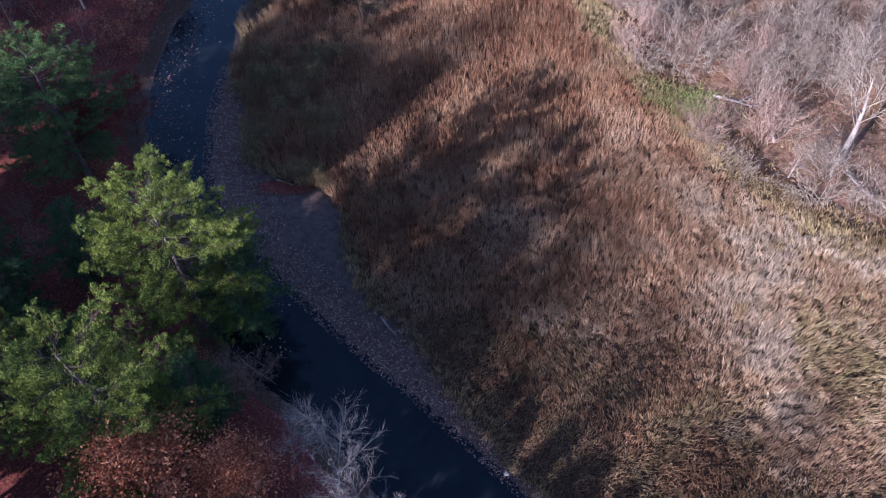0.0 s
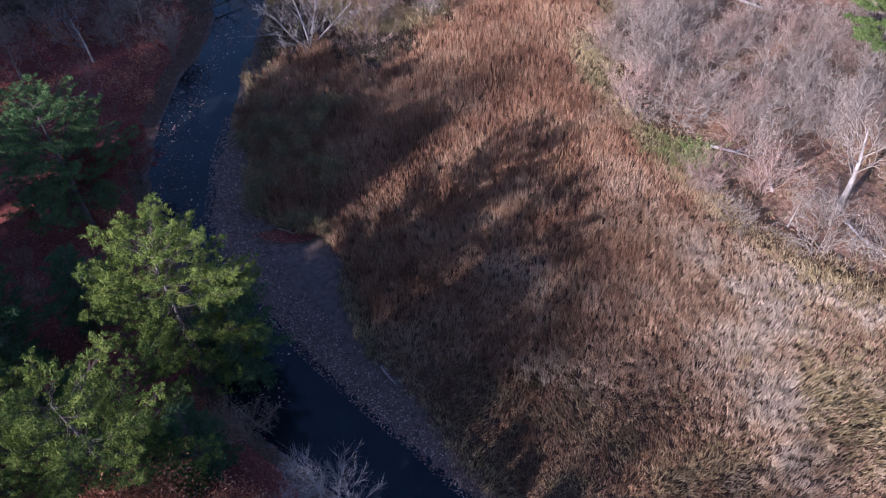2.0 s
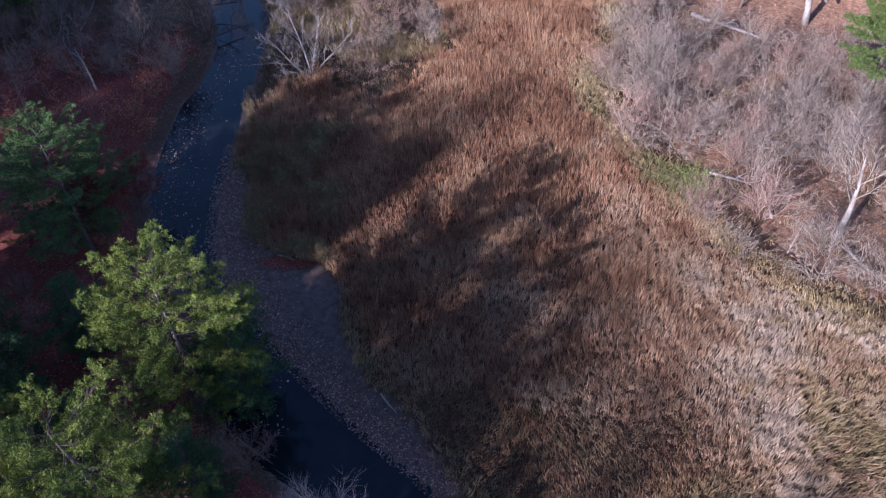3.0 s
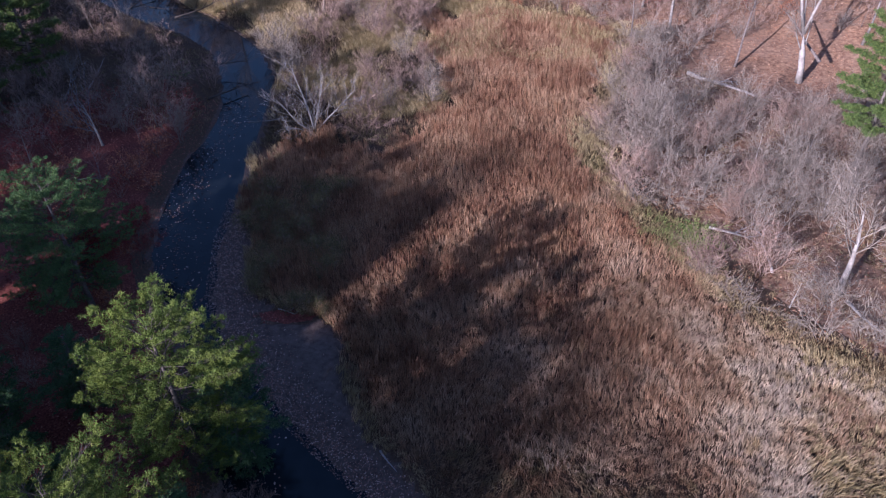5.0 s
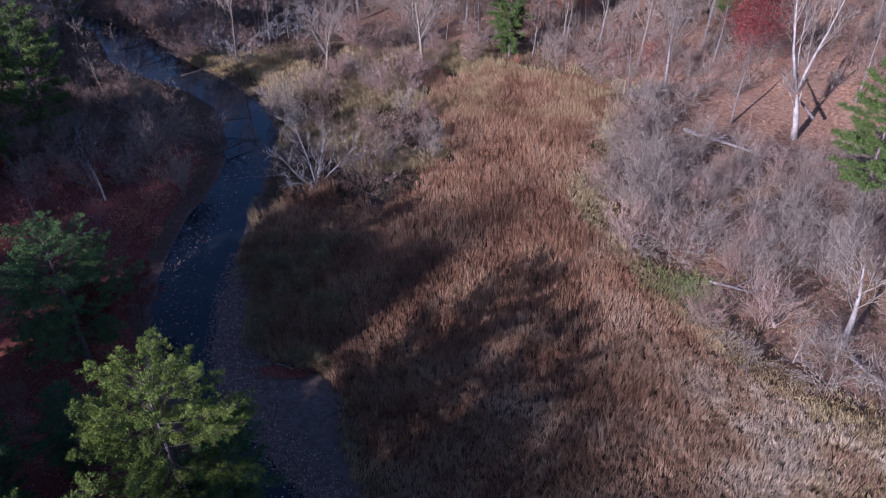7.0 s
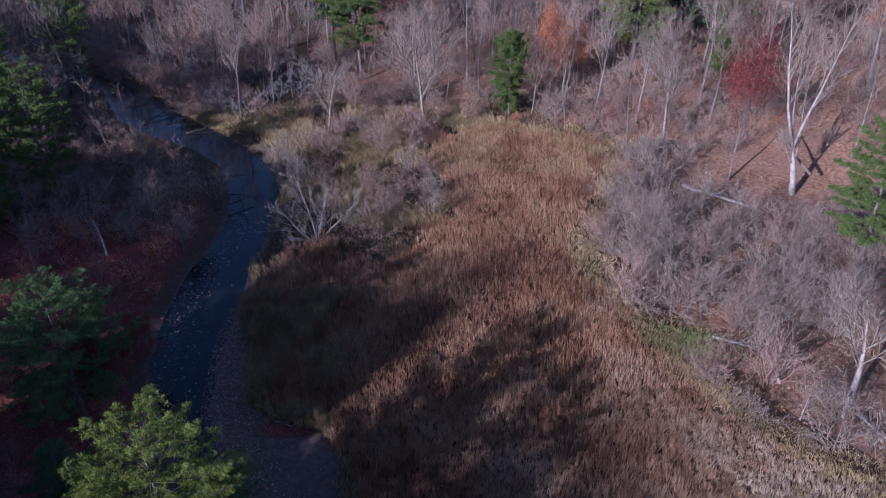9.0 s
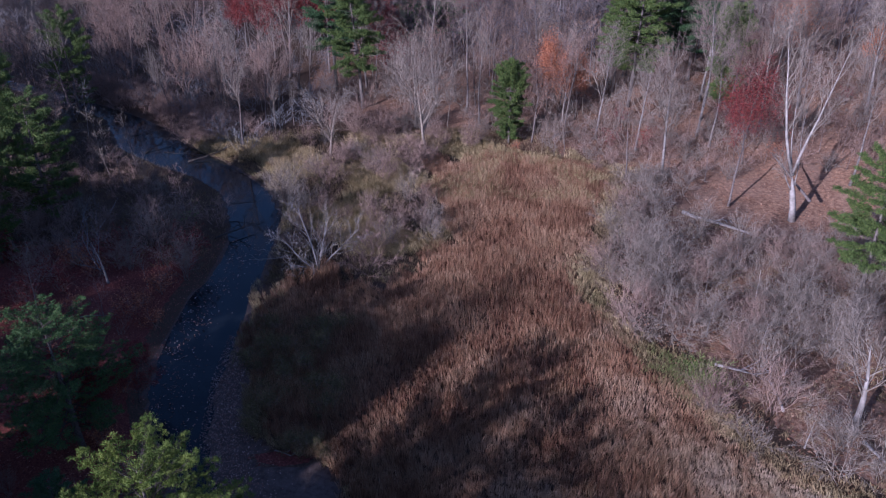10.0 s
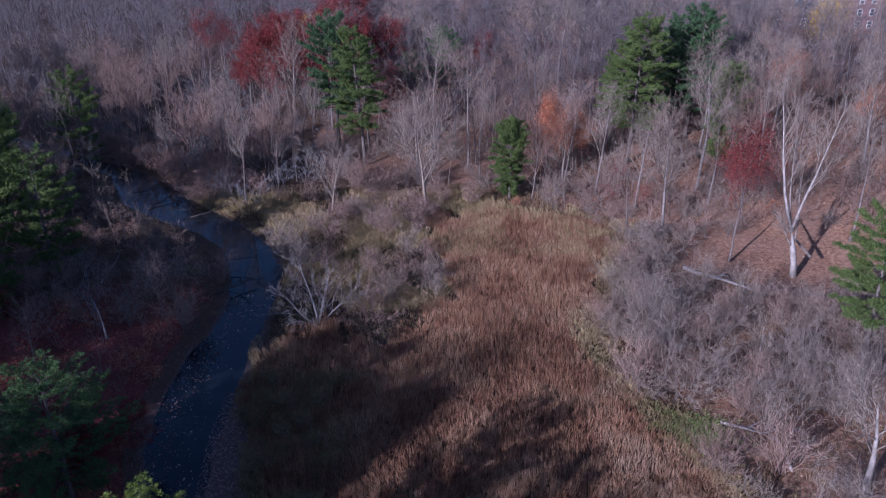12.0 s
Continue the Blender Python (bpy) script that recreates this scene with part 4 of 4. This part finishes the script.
ROSY = bare_kind("bare_tree", 125, 12.5, 0.2, 18, (8, 14), BARK, ROSE, "spreading leafless tree with dense rosy twigs by the creek bend", "bare trees of the marsh", clear=0.15, reach=0.5, split=True)
ROSY.put(-32.2, 97.8, 60)
ROSY.put(-25.0, 99.5, 200, 0.85)
ROSY.put(-38.5, 103.0, 130, 0.9)
for k, (x, y, s) in enumerate(((19.2, 87.0, 0.85), (20.7, 75.3, 0.7), (4.6, 94.1, 0.75), (39.1, 84.9, 1.1), (48.5, 127.8, 0.8), (44.0, 71.0, 0.8), (23.5, 83.0, 0.75), (37.0, 90.0, 1.0))):
    TALL[k % 3].put(x, y, k * 67, s)
ASHEN = bare_kind("bare_tree", 124, 6.6, 0.055, 13, (8, 11), ASHY, DEAD, "small ash-grey leafless tree leaning over the water", "pale trees of the creek bank", clear=0.25, reach=0.45, lean=0.15, thin=0.004, split=True)
for k, (x, y, s) in enumerate(((-4.9, 12.4, 1.0), (-3.5, 11.3, 0.95), (-2.2, 10.6, 0.8), (-7.2, 13.6, 0.7))):
    ASHEN.put(x, y, 50 + k * 90, s)
DIM = bare_kind("bare_tree", 126, 6.2, 0.09, 13, (7, 8), PALE, TWIG, "small grey leafless tree in the scrub", "small trees of the scrub", clear=0.15, reach=0.55, lean=0.2, split=True)
for k, (x, y, s) in enumerate(((20.5, 45.5, 0.75), (24.0, 43.5, 0.6), (25.5, 49.0, 0.85), (22.5, 52.0, 0.7), (29.5, 44.0, 0.8), (31.0, 51.5, 0.75), (19.0, 55.0, 0.7), (27.0, 57.0, 0.8), (33.5, 40.5, 0.85), (23.0, 33.5, 0.55), (36.0, 46.0, 0.8), (17.5, 47.5, 0.6))):
    DIM.put(x, y, 20 + k * 75, s)

# ---- the woods ----
def sow(seed, count, x0, x1, y0, y1, gap, ok):
    rng = random.Random(seed)
    out, tries = [], 0
    while len(out) < count and tries < count * 60:
        tries += 1
        x, y = rng.uniform(x0, x1), rng.uniform(y0, y1)
        if ok(x, y) and all((x - a) ** 2 + (y - b) ** 2 > gap * gap for a, b, *_ in out):
            out.append((x, y, rng.uniform(0, 360), rng.uniform(0.75, 1.2), rng.randrange(100)))
    return out


def bank_left(x, y):
    return float(interp(y, LEFT_BANK)) - x


def bank_right(x, y):
    return x - float(interp(y, RIGHT_BANK))


def on_hill(x, y):
    return rise(x, y) > 1 and bank_right(x, y) > 8 and not (26 < x < 42 and 58 < y < 74)


for x, y, a, s, k in sow(501, 190, -60, 100, 60, 150, 2.2, on_hill):
    (TALL[k % 4] if k % 3 else POLE[k % 2]).put(x, y, a, s)
for x, y, a, s, k in sow(502, 110, -85, -20, 84, 150, 3.0, lambda x, y: (bank_left(x, y) > 3 or bank_right(x, y) > 5) and rise(x, y) < 2 and abs(x) < 4 + 0.72 * y and not (x > -44 and y > 112)):
    (TALL[k % 4] if k % 2 else POLE[k % 2]).put(x, y, a, s * 0.9)
for x, y, a, s, k in sow(503, 46, -60, -16, 14, 84, 2.6, lambda x, y: bank_left(x, y) > 2.5 and near_view(np.float64(x), np.float64(y)) and not (x > -25 and y < 33)):
    POLE[k % 2].put(x, y, a, s)
for x, y, a, s, k in sow(507, 70, -20, 75, 84, 122, 2.4, on_hill):
    (POLE[k % 2] if k % 3 else TALL[3]).put(x, y, a, s * 0.95)
for x, y, a, s, k in sow(526, 70, 12, 48, 72, 92, 1.8, on_hill):
    (POLE[k % 2] if k % 2 else BUSH[k % 4]).put(x, y, a, s * 0.65)
for k in range(7):
    BUSH[2 + k % 2].put(-13.4 + 0.65 * k, 17.4 - 0.5 * (k % 3) + 0.3 * k, k * 80, 0.55 + 0.05 * (k % 3))
# unseen wood, added beside and behind the view to shade creek, marsh and floodplain:
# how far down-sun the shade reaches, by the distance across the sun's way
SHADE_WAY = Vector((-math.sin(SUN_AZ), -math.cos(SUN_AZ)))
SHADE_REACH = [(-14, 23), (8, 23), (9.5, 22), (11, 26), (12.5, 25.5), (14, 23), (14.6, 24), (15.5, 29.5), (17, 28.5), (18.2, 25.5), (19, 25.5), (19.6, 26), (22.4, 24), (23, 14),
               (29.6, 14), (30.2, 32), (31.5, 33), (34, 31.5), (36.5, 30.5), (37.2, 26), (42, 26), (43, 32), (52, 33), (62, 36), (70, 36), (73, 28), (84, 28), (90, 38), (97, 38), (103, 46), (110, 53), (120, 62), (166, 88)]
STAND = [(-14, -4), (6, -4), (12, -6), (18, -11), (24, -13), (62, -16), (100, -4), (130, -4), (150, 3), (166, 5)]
SCREEN = pine_kind("pine", 309, 16.0, 2.1, 0.2, 0.25, 15, 6, 9, 7, NEEDLE, "slender unseen pine, added to the wood beside the creek for shade", 0.75, thick=0.16, taper_from=0.7)


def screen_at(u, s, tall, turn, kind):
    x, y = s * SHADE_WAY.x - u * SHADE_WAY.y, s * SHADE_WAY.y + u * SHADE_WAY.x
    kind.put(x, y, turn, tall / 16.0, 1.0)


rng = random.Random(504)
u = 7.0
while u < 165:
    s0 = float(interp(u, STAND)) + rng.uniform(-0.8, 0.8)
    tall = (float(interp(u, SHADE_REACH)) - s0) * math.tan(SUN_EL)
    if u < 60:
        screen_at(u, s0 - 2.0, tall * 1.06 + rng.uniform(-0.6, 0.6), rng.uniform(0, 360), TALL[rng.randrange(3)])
    # past 100 across, outsized pines are added unseen to darken the floodplain
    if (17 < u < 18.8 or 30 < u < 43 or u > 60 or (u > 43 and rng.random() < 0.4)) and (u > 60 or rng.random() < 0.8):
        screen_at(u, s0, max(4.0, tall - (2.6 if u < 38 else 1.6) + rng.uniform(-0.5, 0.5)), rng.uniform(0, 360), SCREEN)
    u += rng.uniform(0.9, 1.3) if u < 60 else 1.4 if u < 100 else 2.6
# unseen bare trees added for thin shade over the marsh's near corner
for k in range(8):
    screen_at(-9.0 + 2.2 * k, -5.0 - k % 3, 9.5 + k % 2, k * 70, TALL[k % 3])
# low unseen pines added to keep the near creek dark
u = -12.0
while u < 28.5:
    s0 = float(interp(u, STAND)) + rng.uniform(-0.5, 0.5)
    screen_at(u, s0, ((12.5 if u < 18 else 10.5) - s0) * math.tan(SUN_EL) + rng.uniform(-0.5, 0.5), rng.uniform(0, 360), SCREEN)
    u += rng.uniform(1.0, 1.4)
# more unseen trees, added further back for their shade
for x, y, a, s, k in sow(505, 30, -90, -36, -25, 60, 4.0, lambda x, y: SHADE_WAY.x * x + SHADE_WAY.y * y < -24):
    PINE_D.put(x, y, a, s * 0.7)
for x, y, a, s, k in sow(506, 22, -60, 10, -45, -6, 4.0, lambda x, y: bank_left(x, y) > 6 and SHADE_WAY.x * x + SHADE_WAY.y * y < -14):
    TALL[k % 4].put(x, y, a, s * 0.8)

# shrubs: right-hand scrub, the far end of the marsh, the left bank
def scrub(x, y):
    return not (26 < x < 42 and 59.5 < y < 76) and (x - 27.3) ** 2 + (y - 36) ** 2 > 7 and not (19.5 < x < 31 and 34 < y < 43 and (x * 7.3 + y * 3.1) % 1 < 0.35) and x > float(interp(y, MARSH_END)) + 0.2 and rise(x, y) < 2 and (x - 18.4) ** 2 + (y - 41.0) ** 2 > 6


def marsh_end(x, y):
    return not (-17 < x < -8.5 and 51 < y < 59) and (x + 26.5) ** 2 + (y - 84) ** 2 > 30 and bank_right(x, y) > 1.2 and not bool(in_marsh(np.float64(x), np.float64(y))) and rise(x, y) < 3


def far_bank(x, y):
    return bank_left(x, y) > (1.0 if y < 68 else 6.5)


for x, y, a, s, k in sow(511, 100, 12, 52, 22, 70, 1.7, scrub):
    BUSH[k % 4].put(x, y, a, s)
for x, y, a, s, k in sow(512, 38, -19, 14, 53, 96, 1.6, marsh_end):
    BUSH[(k + 2) % 4].put(x, y, a, s * 0.85)
for x, y, a, s, k in sow(513, 34, -55, -18, 53, 90, 2.0, far_bank):
    BUSH[k % 4].put(x, y, a, s * 0.8)
for x, y, a, s, k in sow(514, 46, -45, -18, 33, 58, 1.5, lambda x, y: bank_left(x, y) > 1.5):
    RUSSET[k % 2].put(x, y, a, s * 0.8)
for x, y, a, s, k in sow(515, 26, -30, -4, 9, 30, 1.6, lambda x, y: bank_left(x, y) > 1.2):
    (RUSSET[1] if k % 3 == 0 else BUSH[2 + k % 2]).put(x, y, a, s * 0.6)
for x, y, a, s, k in sow(517, 28, -17, -8, 33, 47, 0.8, lambda x, y: float(interp(y, REED_EDGE)) < x < -8):
    THICKET.put(x, y, a, s * 1.0)
THICKET.put(-7.7, 32.6, 40, 0.6, label="small grey-green bush at the reed's tip")
RUSSET[1].put(8.8, 84.6, 60, 0.55, label="small bright orange shrub at the foot of the slope")


def joined(name, spots, kinds, material, label, size=1.0):
    """Plants too many to tell apart, in one mesh."""
    v, f, n = [], [], 0
    for x, y, a, s, k in spots:
        base_v, base_f = kinds[k % len(kinds)]
        c, d = math.cos(a), math.sin(a)
        q = base_v * s * size
        v.append(np.stack([q[:, 0] * c - q[:, 1] * d + x, q[:, 0] * d + q[:, 1] * c + y, q[:, 2] + z_at(x, y)], 1))
        f.append(base_f + n)
        n += len(q)
    return tagged(new(name, mesh_np(name, np.concatenate(v), np.concatenate(f), material)), label, "brushwood", kind="stuff")


def brush_shape(seed, height, stems, open_angle, counts=(6, 12)):
    rng, tubes = random.Random(seed), Tubes()
    for _ in range(stems):
        w, o = rng.uniform(0, 6.283), rng.uniform(0.1, open_angle)
        d = Vector((math.cos(w) * math.sin(o), math.sin(w) * math.sin(o), math.cos(o)))
        branch_out(rng, tubes, [], Vector((rng.uniform(-.5, .5), rng.uniform(-.5, .5), -0.1)), d, height * rng.uniform(0.5, 1.05), 0.03, 0, counts, 0.04, 0.011)
    return np.array(tubes.v), np.array(tubes.f)


BRUSH = [brush_shape(230 + k, 2.2 + 0.4 * k, 9, 0.95) for k in range(4)]
THIN_BRUSH = [brush_shape(240 + k, 2.4 + 0.4 * k, 6, 0.95, (5, 11)) for k in range(4)]
joined("scrub_thicket", sow(518, 110, 12, 60, 22, 84, 1.4, scrub), BRUSH, TWIG, "tangled leafless grey scrub between marsh and slope")
joined("marsh_thicket", sow(519, 28, -19, 16, 53, 97, 1.4, marsh_end), BRUSH, ROSE, "tangled rosy-brown scrub at the marsh's end")
joined("bank_thicket", sow(520, 100, -75, -18, 52, 110, 1.8, far_bank), BRUSH, ROSE, "dark tangled brush on the shaded bank", 0.8)
joined("floodplain_thicket", sow(523, 130, -110, -18, 84, 165, 2.4, lambda x, y: (bank_left(x, y) > 2 or bank_right(x, y) > 3) and x < -14 and abs(x) < 6 + 0.72 * y), THIN_BRUSH, ASHY, "grey leafless thickets on the floodplain", 1.3)
joined("bend_thicket", sow(525, 75, -62, -22, 84, 114, 1.5, lambda x, y: 0.4 < bank_right(x, y) < 12 and (x + 26.5) ** 2 + (y - 85) ** 2 > 24), BRUSH, ROSE, "dark leafless brush along the creek bend", 0.9)
joined("slope_thicket", sow(516, 260, -20, 90, 60, 130, 1.6, on_hill), THIN_BRUSH, ROSE, "rosy-brown undergrowth on the wooded slope", 0.9)
joined("slope_brush", sow(524, 210, -18, 62, 80, 114, 1.3, on_hill), THIN_BRUSH, TWIG, "grey leafless undergrowth at the foot of the slope", 0.95)
for x, y, a, s, k in sow(522, 16, 20, 80, 62, 115, 4.0, on_hill):
    RUSSET[k % 2].put(x, y, a, s * 0.8)


def far_woods(seed, count, ok, x0, x1, y0, y1, kinds, name, label):
    """Woods too far off to count: many plain leafless trees in one mesh."""
    rng = random.Random(seed)
    v, f, n = [], [], 0
    for x, y, a, s, k in sow(seed, count, x0, x1, y0, y1, 3.2, ok):
        for base_v, base_f in kinds[k % len(kinds)]:
            c, d = math.cos(a), math.sin(a)
            q = base_v * s
            v.append(np.stack([q[:, 0] * c - q[:, 1] * d + x, q[:, 0] * d + q[:, 1] * c + y, q[:, 2] + z_at(x, y)], 1))
            f.append(base_f + n)
            n += len(q)
    tagged(new(name, mesh_np(name, np.concatenate(v), np.concatenate(f), FAR_BARK)), label, "woods", kind="stuff")


def plain_tree(seed, height):
    rng, tubes, tips = random.Random(seed), Tubes(), []
    pts = polyline(rng, Vector((0, 0, -0.2)), Vector((0, 0, 1)), height * 0.9, 5, 0.08, 0.05)
    tubes.add(pts, taper(height * 0.008, 5, 0.15), 4)
    for k in range(20):
        f = 0.2 + 0.78 * k / 20
        i = min(int(f * 5), 4)
        branch_out(rng, tubes, tips, pts[i].lerp(pts[i + 1], f * 5 - i), spread(rng, Vector((0, 0, 1)), rng.uniform(0.5, 1.25)), height * 0.36 * (1.15 - 0.7 * f), 0.04, 1, (0, 14), 0.06, 0.017)
    return [(np.array(tubes.v), np.array(tubes.f))]


PLAIN = [plain_tree(600 + k, 13 + k) for k in range(5)]
far_woods(521, 1050, lambda x, y: (y > 150 or (y > 100 and bank_left(x, y) > 4)) and abs(x) < 10 + 0.75 * y and not (66 < x < 130 and 178 < y < 198) and not (-44 < x < -6 and y < 142), -260, 260, 95, 340, PLAIN, "far_woods", "leafless woods beyond the creek, with haze put into their bark colour")
far_woods(527, 420, lambda x, y: rise(x, y) > 12 and y > 100 and abs(x) < 10 + 0.75 * y and not (y > 112 and 0.43 < x / y < 0.68), -30, 130, 92, 165, PLAIN, "hill_woods", "dense leafless woods on top of the slope")


# ---- fallen wood ----
def fallen(name, x, y, turn, length, r, material, label, limbs=0, seed=0, lift=0.1, pitch=0.0):
    rng = random.Random(seed + 900)
    t, wood, tips = Tubes(), [], []
    pts = polyline(rng, Vector((-length / 2, 0, 0)), Vector((1, 0, pitch)), length, 6, 0.13, 0)
    t.add(pts, taper(r, 6, 0.2), 7)
    for k in range(limbs):
        i = 2 + k % 4
        wood.append(Tubes())
        branch_out(rng, wood[-1], tips, pts[i], Vector((0.6, rng.uniform(-1, 1), rng.uniform(0.1, 0.9))), length * rng.uniform(0.2, 0.4), r * 0.45, 1, (4, 3), 0.0, 0.012)
    ob = new(name)
    part("stem", t.mesh("stem", material), ob)
    if limbs:
        for t in wood:
            part("limb", t.mesh("limb", material), ob)
    z = max(z_at(x, y), z_at(x - math.cos(radians(turn)) * length / 2, y - math.sin(radians(turn)) * length / 2))
    ob.matrix_basis = pose(x, y, max(z, -0.05) + lift, 0, 0, turn)
    return tagged(ob, label, "log", "fallen wood")


fallen("log", -9.9, 18.9, -38, 3.0, 0.07, TWIG, "pale log lying along the creek's edge")
fallen("log", -3.0, 21.6, -56, 1.8, 0.07, DEAD, "thin bleached log on the mud beside the reeds")
fallen("log", -9.9, 32.9, -16, 2.4, 0.045, DEAD, "crooked branch on the mud below the reeds", 2, 3)
fallen("log", 27.8, 63.4, -53, 9.6, 0.22, DEAD, "fallen pale trunk on the leafy slope", 1, 4, 0.2)
fallen("log", 35.2, 68.6, 118, 7.5, 0.17, BARK, "leaning broken trunk beside the pale sycamore", 0, 5, 1.9, 0.55)
fallen("log", 22.6, 41.3, -12, 5.4, 0.12, DEAD, "tangle of bleached branches in the scrub", 6, 7, 0.2)
fallen("log", 23.6, 38.6, 70, 3.8, 0.11, DEAD, "grey fallen limb in the scrub", 5, 8, 0.2)
fallen("log", 27.3, 31.6, -80, 4.6, 0.12, DEAD, "bleached fallen limb at the reed's edge", 5, 9, 0.25)
fallen("log", 15.5, 88.0, 35, 4.5, 0.2, BARK, "broken trunk at the end of the marsh", 2, 10, 0.5, 0.2)
fallen("log", -29.0, 83.5, 25, 7.0, 0.09, BOUGH, "dark drowned tree lying in the creek", 7, 11, 0.15)
fallen("log", -33.5, 84.5, -20, 6.0, 0.08, BOUGH, "dark branches caught in the creek", 7, 12, 0.1)
fallen("log", -37.5, 88.0, 70, 6.5, 0.07, BOUGH, "dark branches lying across the shallow bend", 7, 17, 0.1)
fallen("log", -41.0, 92.5, 30, 5.0, 0.06, BOUGH, "drowned brushwood in the upper creek", 6, 18, 0.1)
fallen("log", -26.0, 79.5, 150, 4.5, 0.06, BOUGH, "dark drowned limbs below the bend", 6, 19, 0.1)
fallen("log", -24.3, 59.5, 100, 4.0, 0.06, DEAD, "pale broken branch on the shaded bank", 2, 20, 0.15)
fallen("log", -27.5, 47.5, 15, 4.5, 0.07, BARK, "thin fallen stem among the red leaves", 2, 21, 0.12)
fallen("log", -22.5, 68.0, 5, 6.0, 0.08, BOUGH, "dead branches reaching across the creek", 8, 13, 0.25)
fallen("log", -21.0, 63.0, 40, 5.0, 0.1, BOUGH, "dark snagged limbs at the narrow of the creek", 6, 14, 0.2)
fallen("log", -16.5, 57.5, 200, 4.0, 0.07, TWIG, "grey dead boughs drooping to the water", 6, 15, 0.3)
fallen("log", -33.5, 64.0, 60, 4.0, 0.07, DEAD, "pale dead stem in the dark brush", 1, 16, 0.4, 0.4)


def stone(x, y, size):
    bm = bmesh.new()
    bmesh.ops.create_icosphere(bm, subdivisions=2, radius=size)
    rng = random.Random(77)
    for v in bm.verts:
        v.co *= rng.uniform(0.85, 1.1)
        v.co.z *= 0.7
    me = bpy.data.meshes.new("stone")
    bm.to_mesh(me)
    bm.free()
    me.materials.append(DEAD)
    ob = new("stone", me)
    ob.matrix_basis = pose(x, y, max(z_at(x, y), 0) + size * 0.3)
    return tagged(ob, "small pale rounded stone at the water's edge", "stone")


stone(3.1, 13.4, 0.16)

# ---- houses beyond the wood ----
def flat_mat(name, colour, rough=0.7):
    m, n, l, b = mat(name, rough, 0.3)
    l.new(ramp(n, l, tex(n, l, 3.0, 4), [(0.3, tuple(c * 0.8 for c in colour)), (0.7, colour)]), b.inputs["Base Color"])
    return m


SIDING = [flat_mat("grey_siding", (0.12, 0.12, 0.14)), flat_mat("brick_red_siding", (0.24, 0.14, 0.13)), flat_mat("pale_siding", (0.24, 0.25, 0.28))]
ROOF, TRIM, PANE = flat_mat("roof_shingle", (0.12, 0.12, 0.13)), flat_mat("white_trim", (0.8, 0.8, 0.8)), flat_mat("window_glass", (0.03, 0.04, 0.05), 0.1)


def box_mesh(name, sx, sy, sz, material, z0=0.0):
    bm = bmesh.new()
    bmesh.ops.create_cube(bm, size=1)
    for v in bm.verts:
        v.co = (v.co.x * sx, v.co.y * sy, (v.co.z + 0.5) * sz + z0)
    me = bpy.data.meshes.new(name)
    bm.to_mesh(me)
    bm.free()
    me.materials.append(material)
    return me


def roof_mesh(sx, sy, h, z0):
    v = [(-sx, -sy, z0), (sx, -sy, z0), (sx, sy, z0), (-sx, sy, z0), (-sx, 0, z0 + h), (sx, 0, z0 + h)]
    me = bpy.data.meshes.new("roof")
    me.from_pydata(v, [], [(0, 1, 5, 4), (2, 3, 4, 5), (0, 4, 3), (1, 2, 5), (3, 2, 1, 0)])
    me.materials.append(ROOF)
    return me


def house(x, y, turn, wide, siding, label):
    ob = new("house")
    part("wall", box_mesh("wall", wide, 9, 9.5, siding, -1.0), ob)
    part("roof", roof_mesh(wide / 2 + 0.5, 5.2, 2.6, 8.502), ob)
    frame_me, pane_me = box_mesh("window_frame", 1.3, 0.12, 1.7, TRIM, -0.85), box_mesh("pane", 1.0, 0.06, 0.68, PANE, -0.34)
    for storey in range(3):
        for k in range(int(wide // 3.2)):
            w = part("window", frame_me, ob, at=(-wide / 2 + 2.0 + k * 3.2, -4.53, 1.4 + storey * 2.8))
            for dz in (-0.4, 0.4):
                part("pane", pane_me, w, at=(0, -0.05, dz))
    ob.matrix_basis = pose(x, y, z_at(x, y), 0, 0, turn)
    return tagged(ob, label, "house", "houses beyond the wood")


house(84.0, 186.0, 8, 18, SIDING[0], "grey three-storey house half hidden by trees")
house(100.5, 184.0, 8, 8, SIDING[1], "brick-red house half hidden by trees")
house(118.0, 186.0, 8, 16, SIDING[2], "pale grey house half hidden by trees")
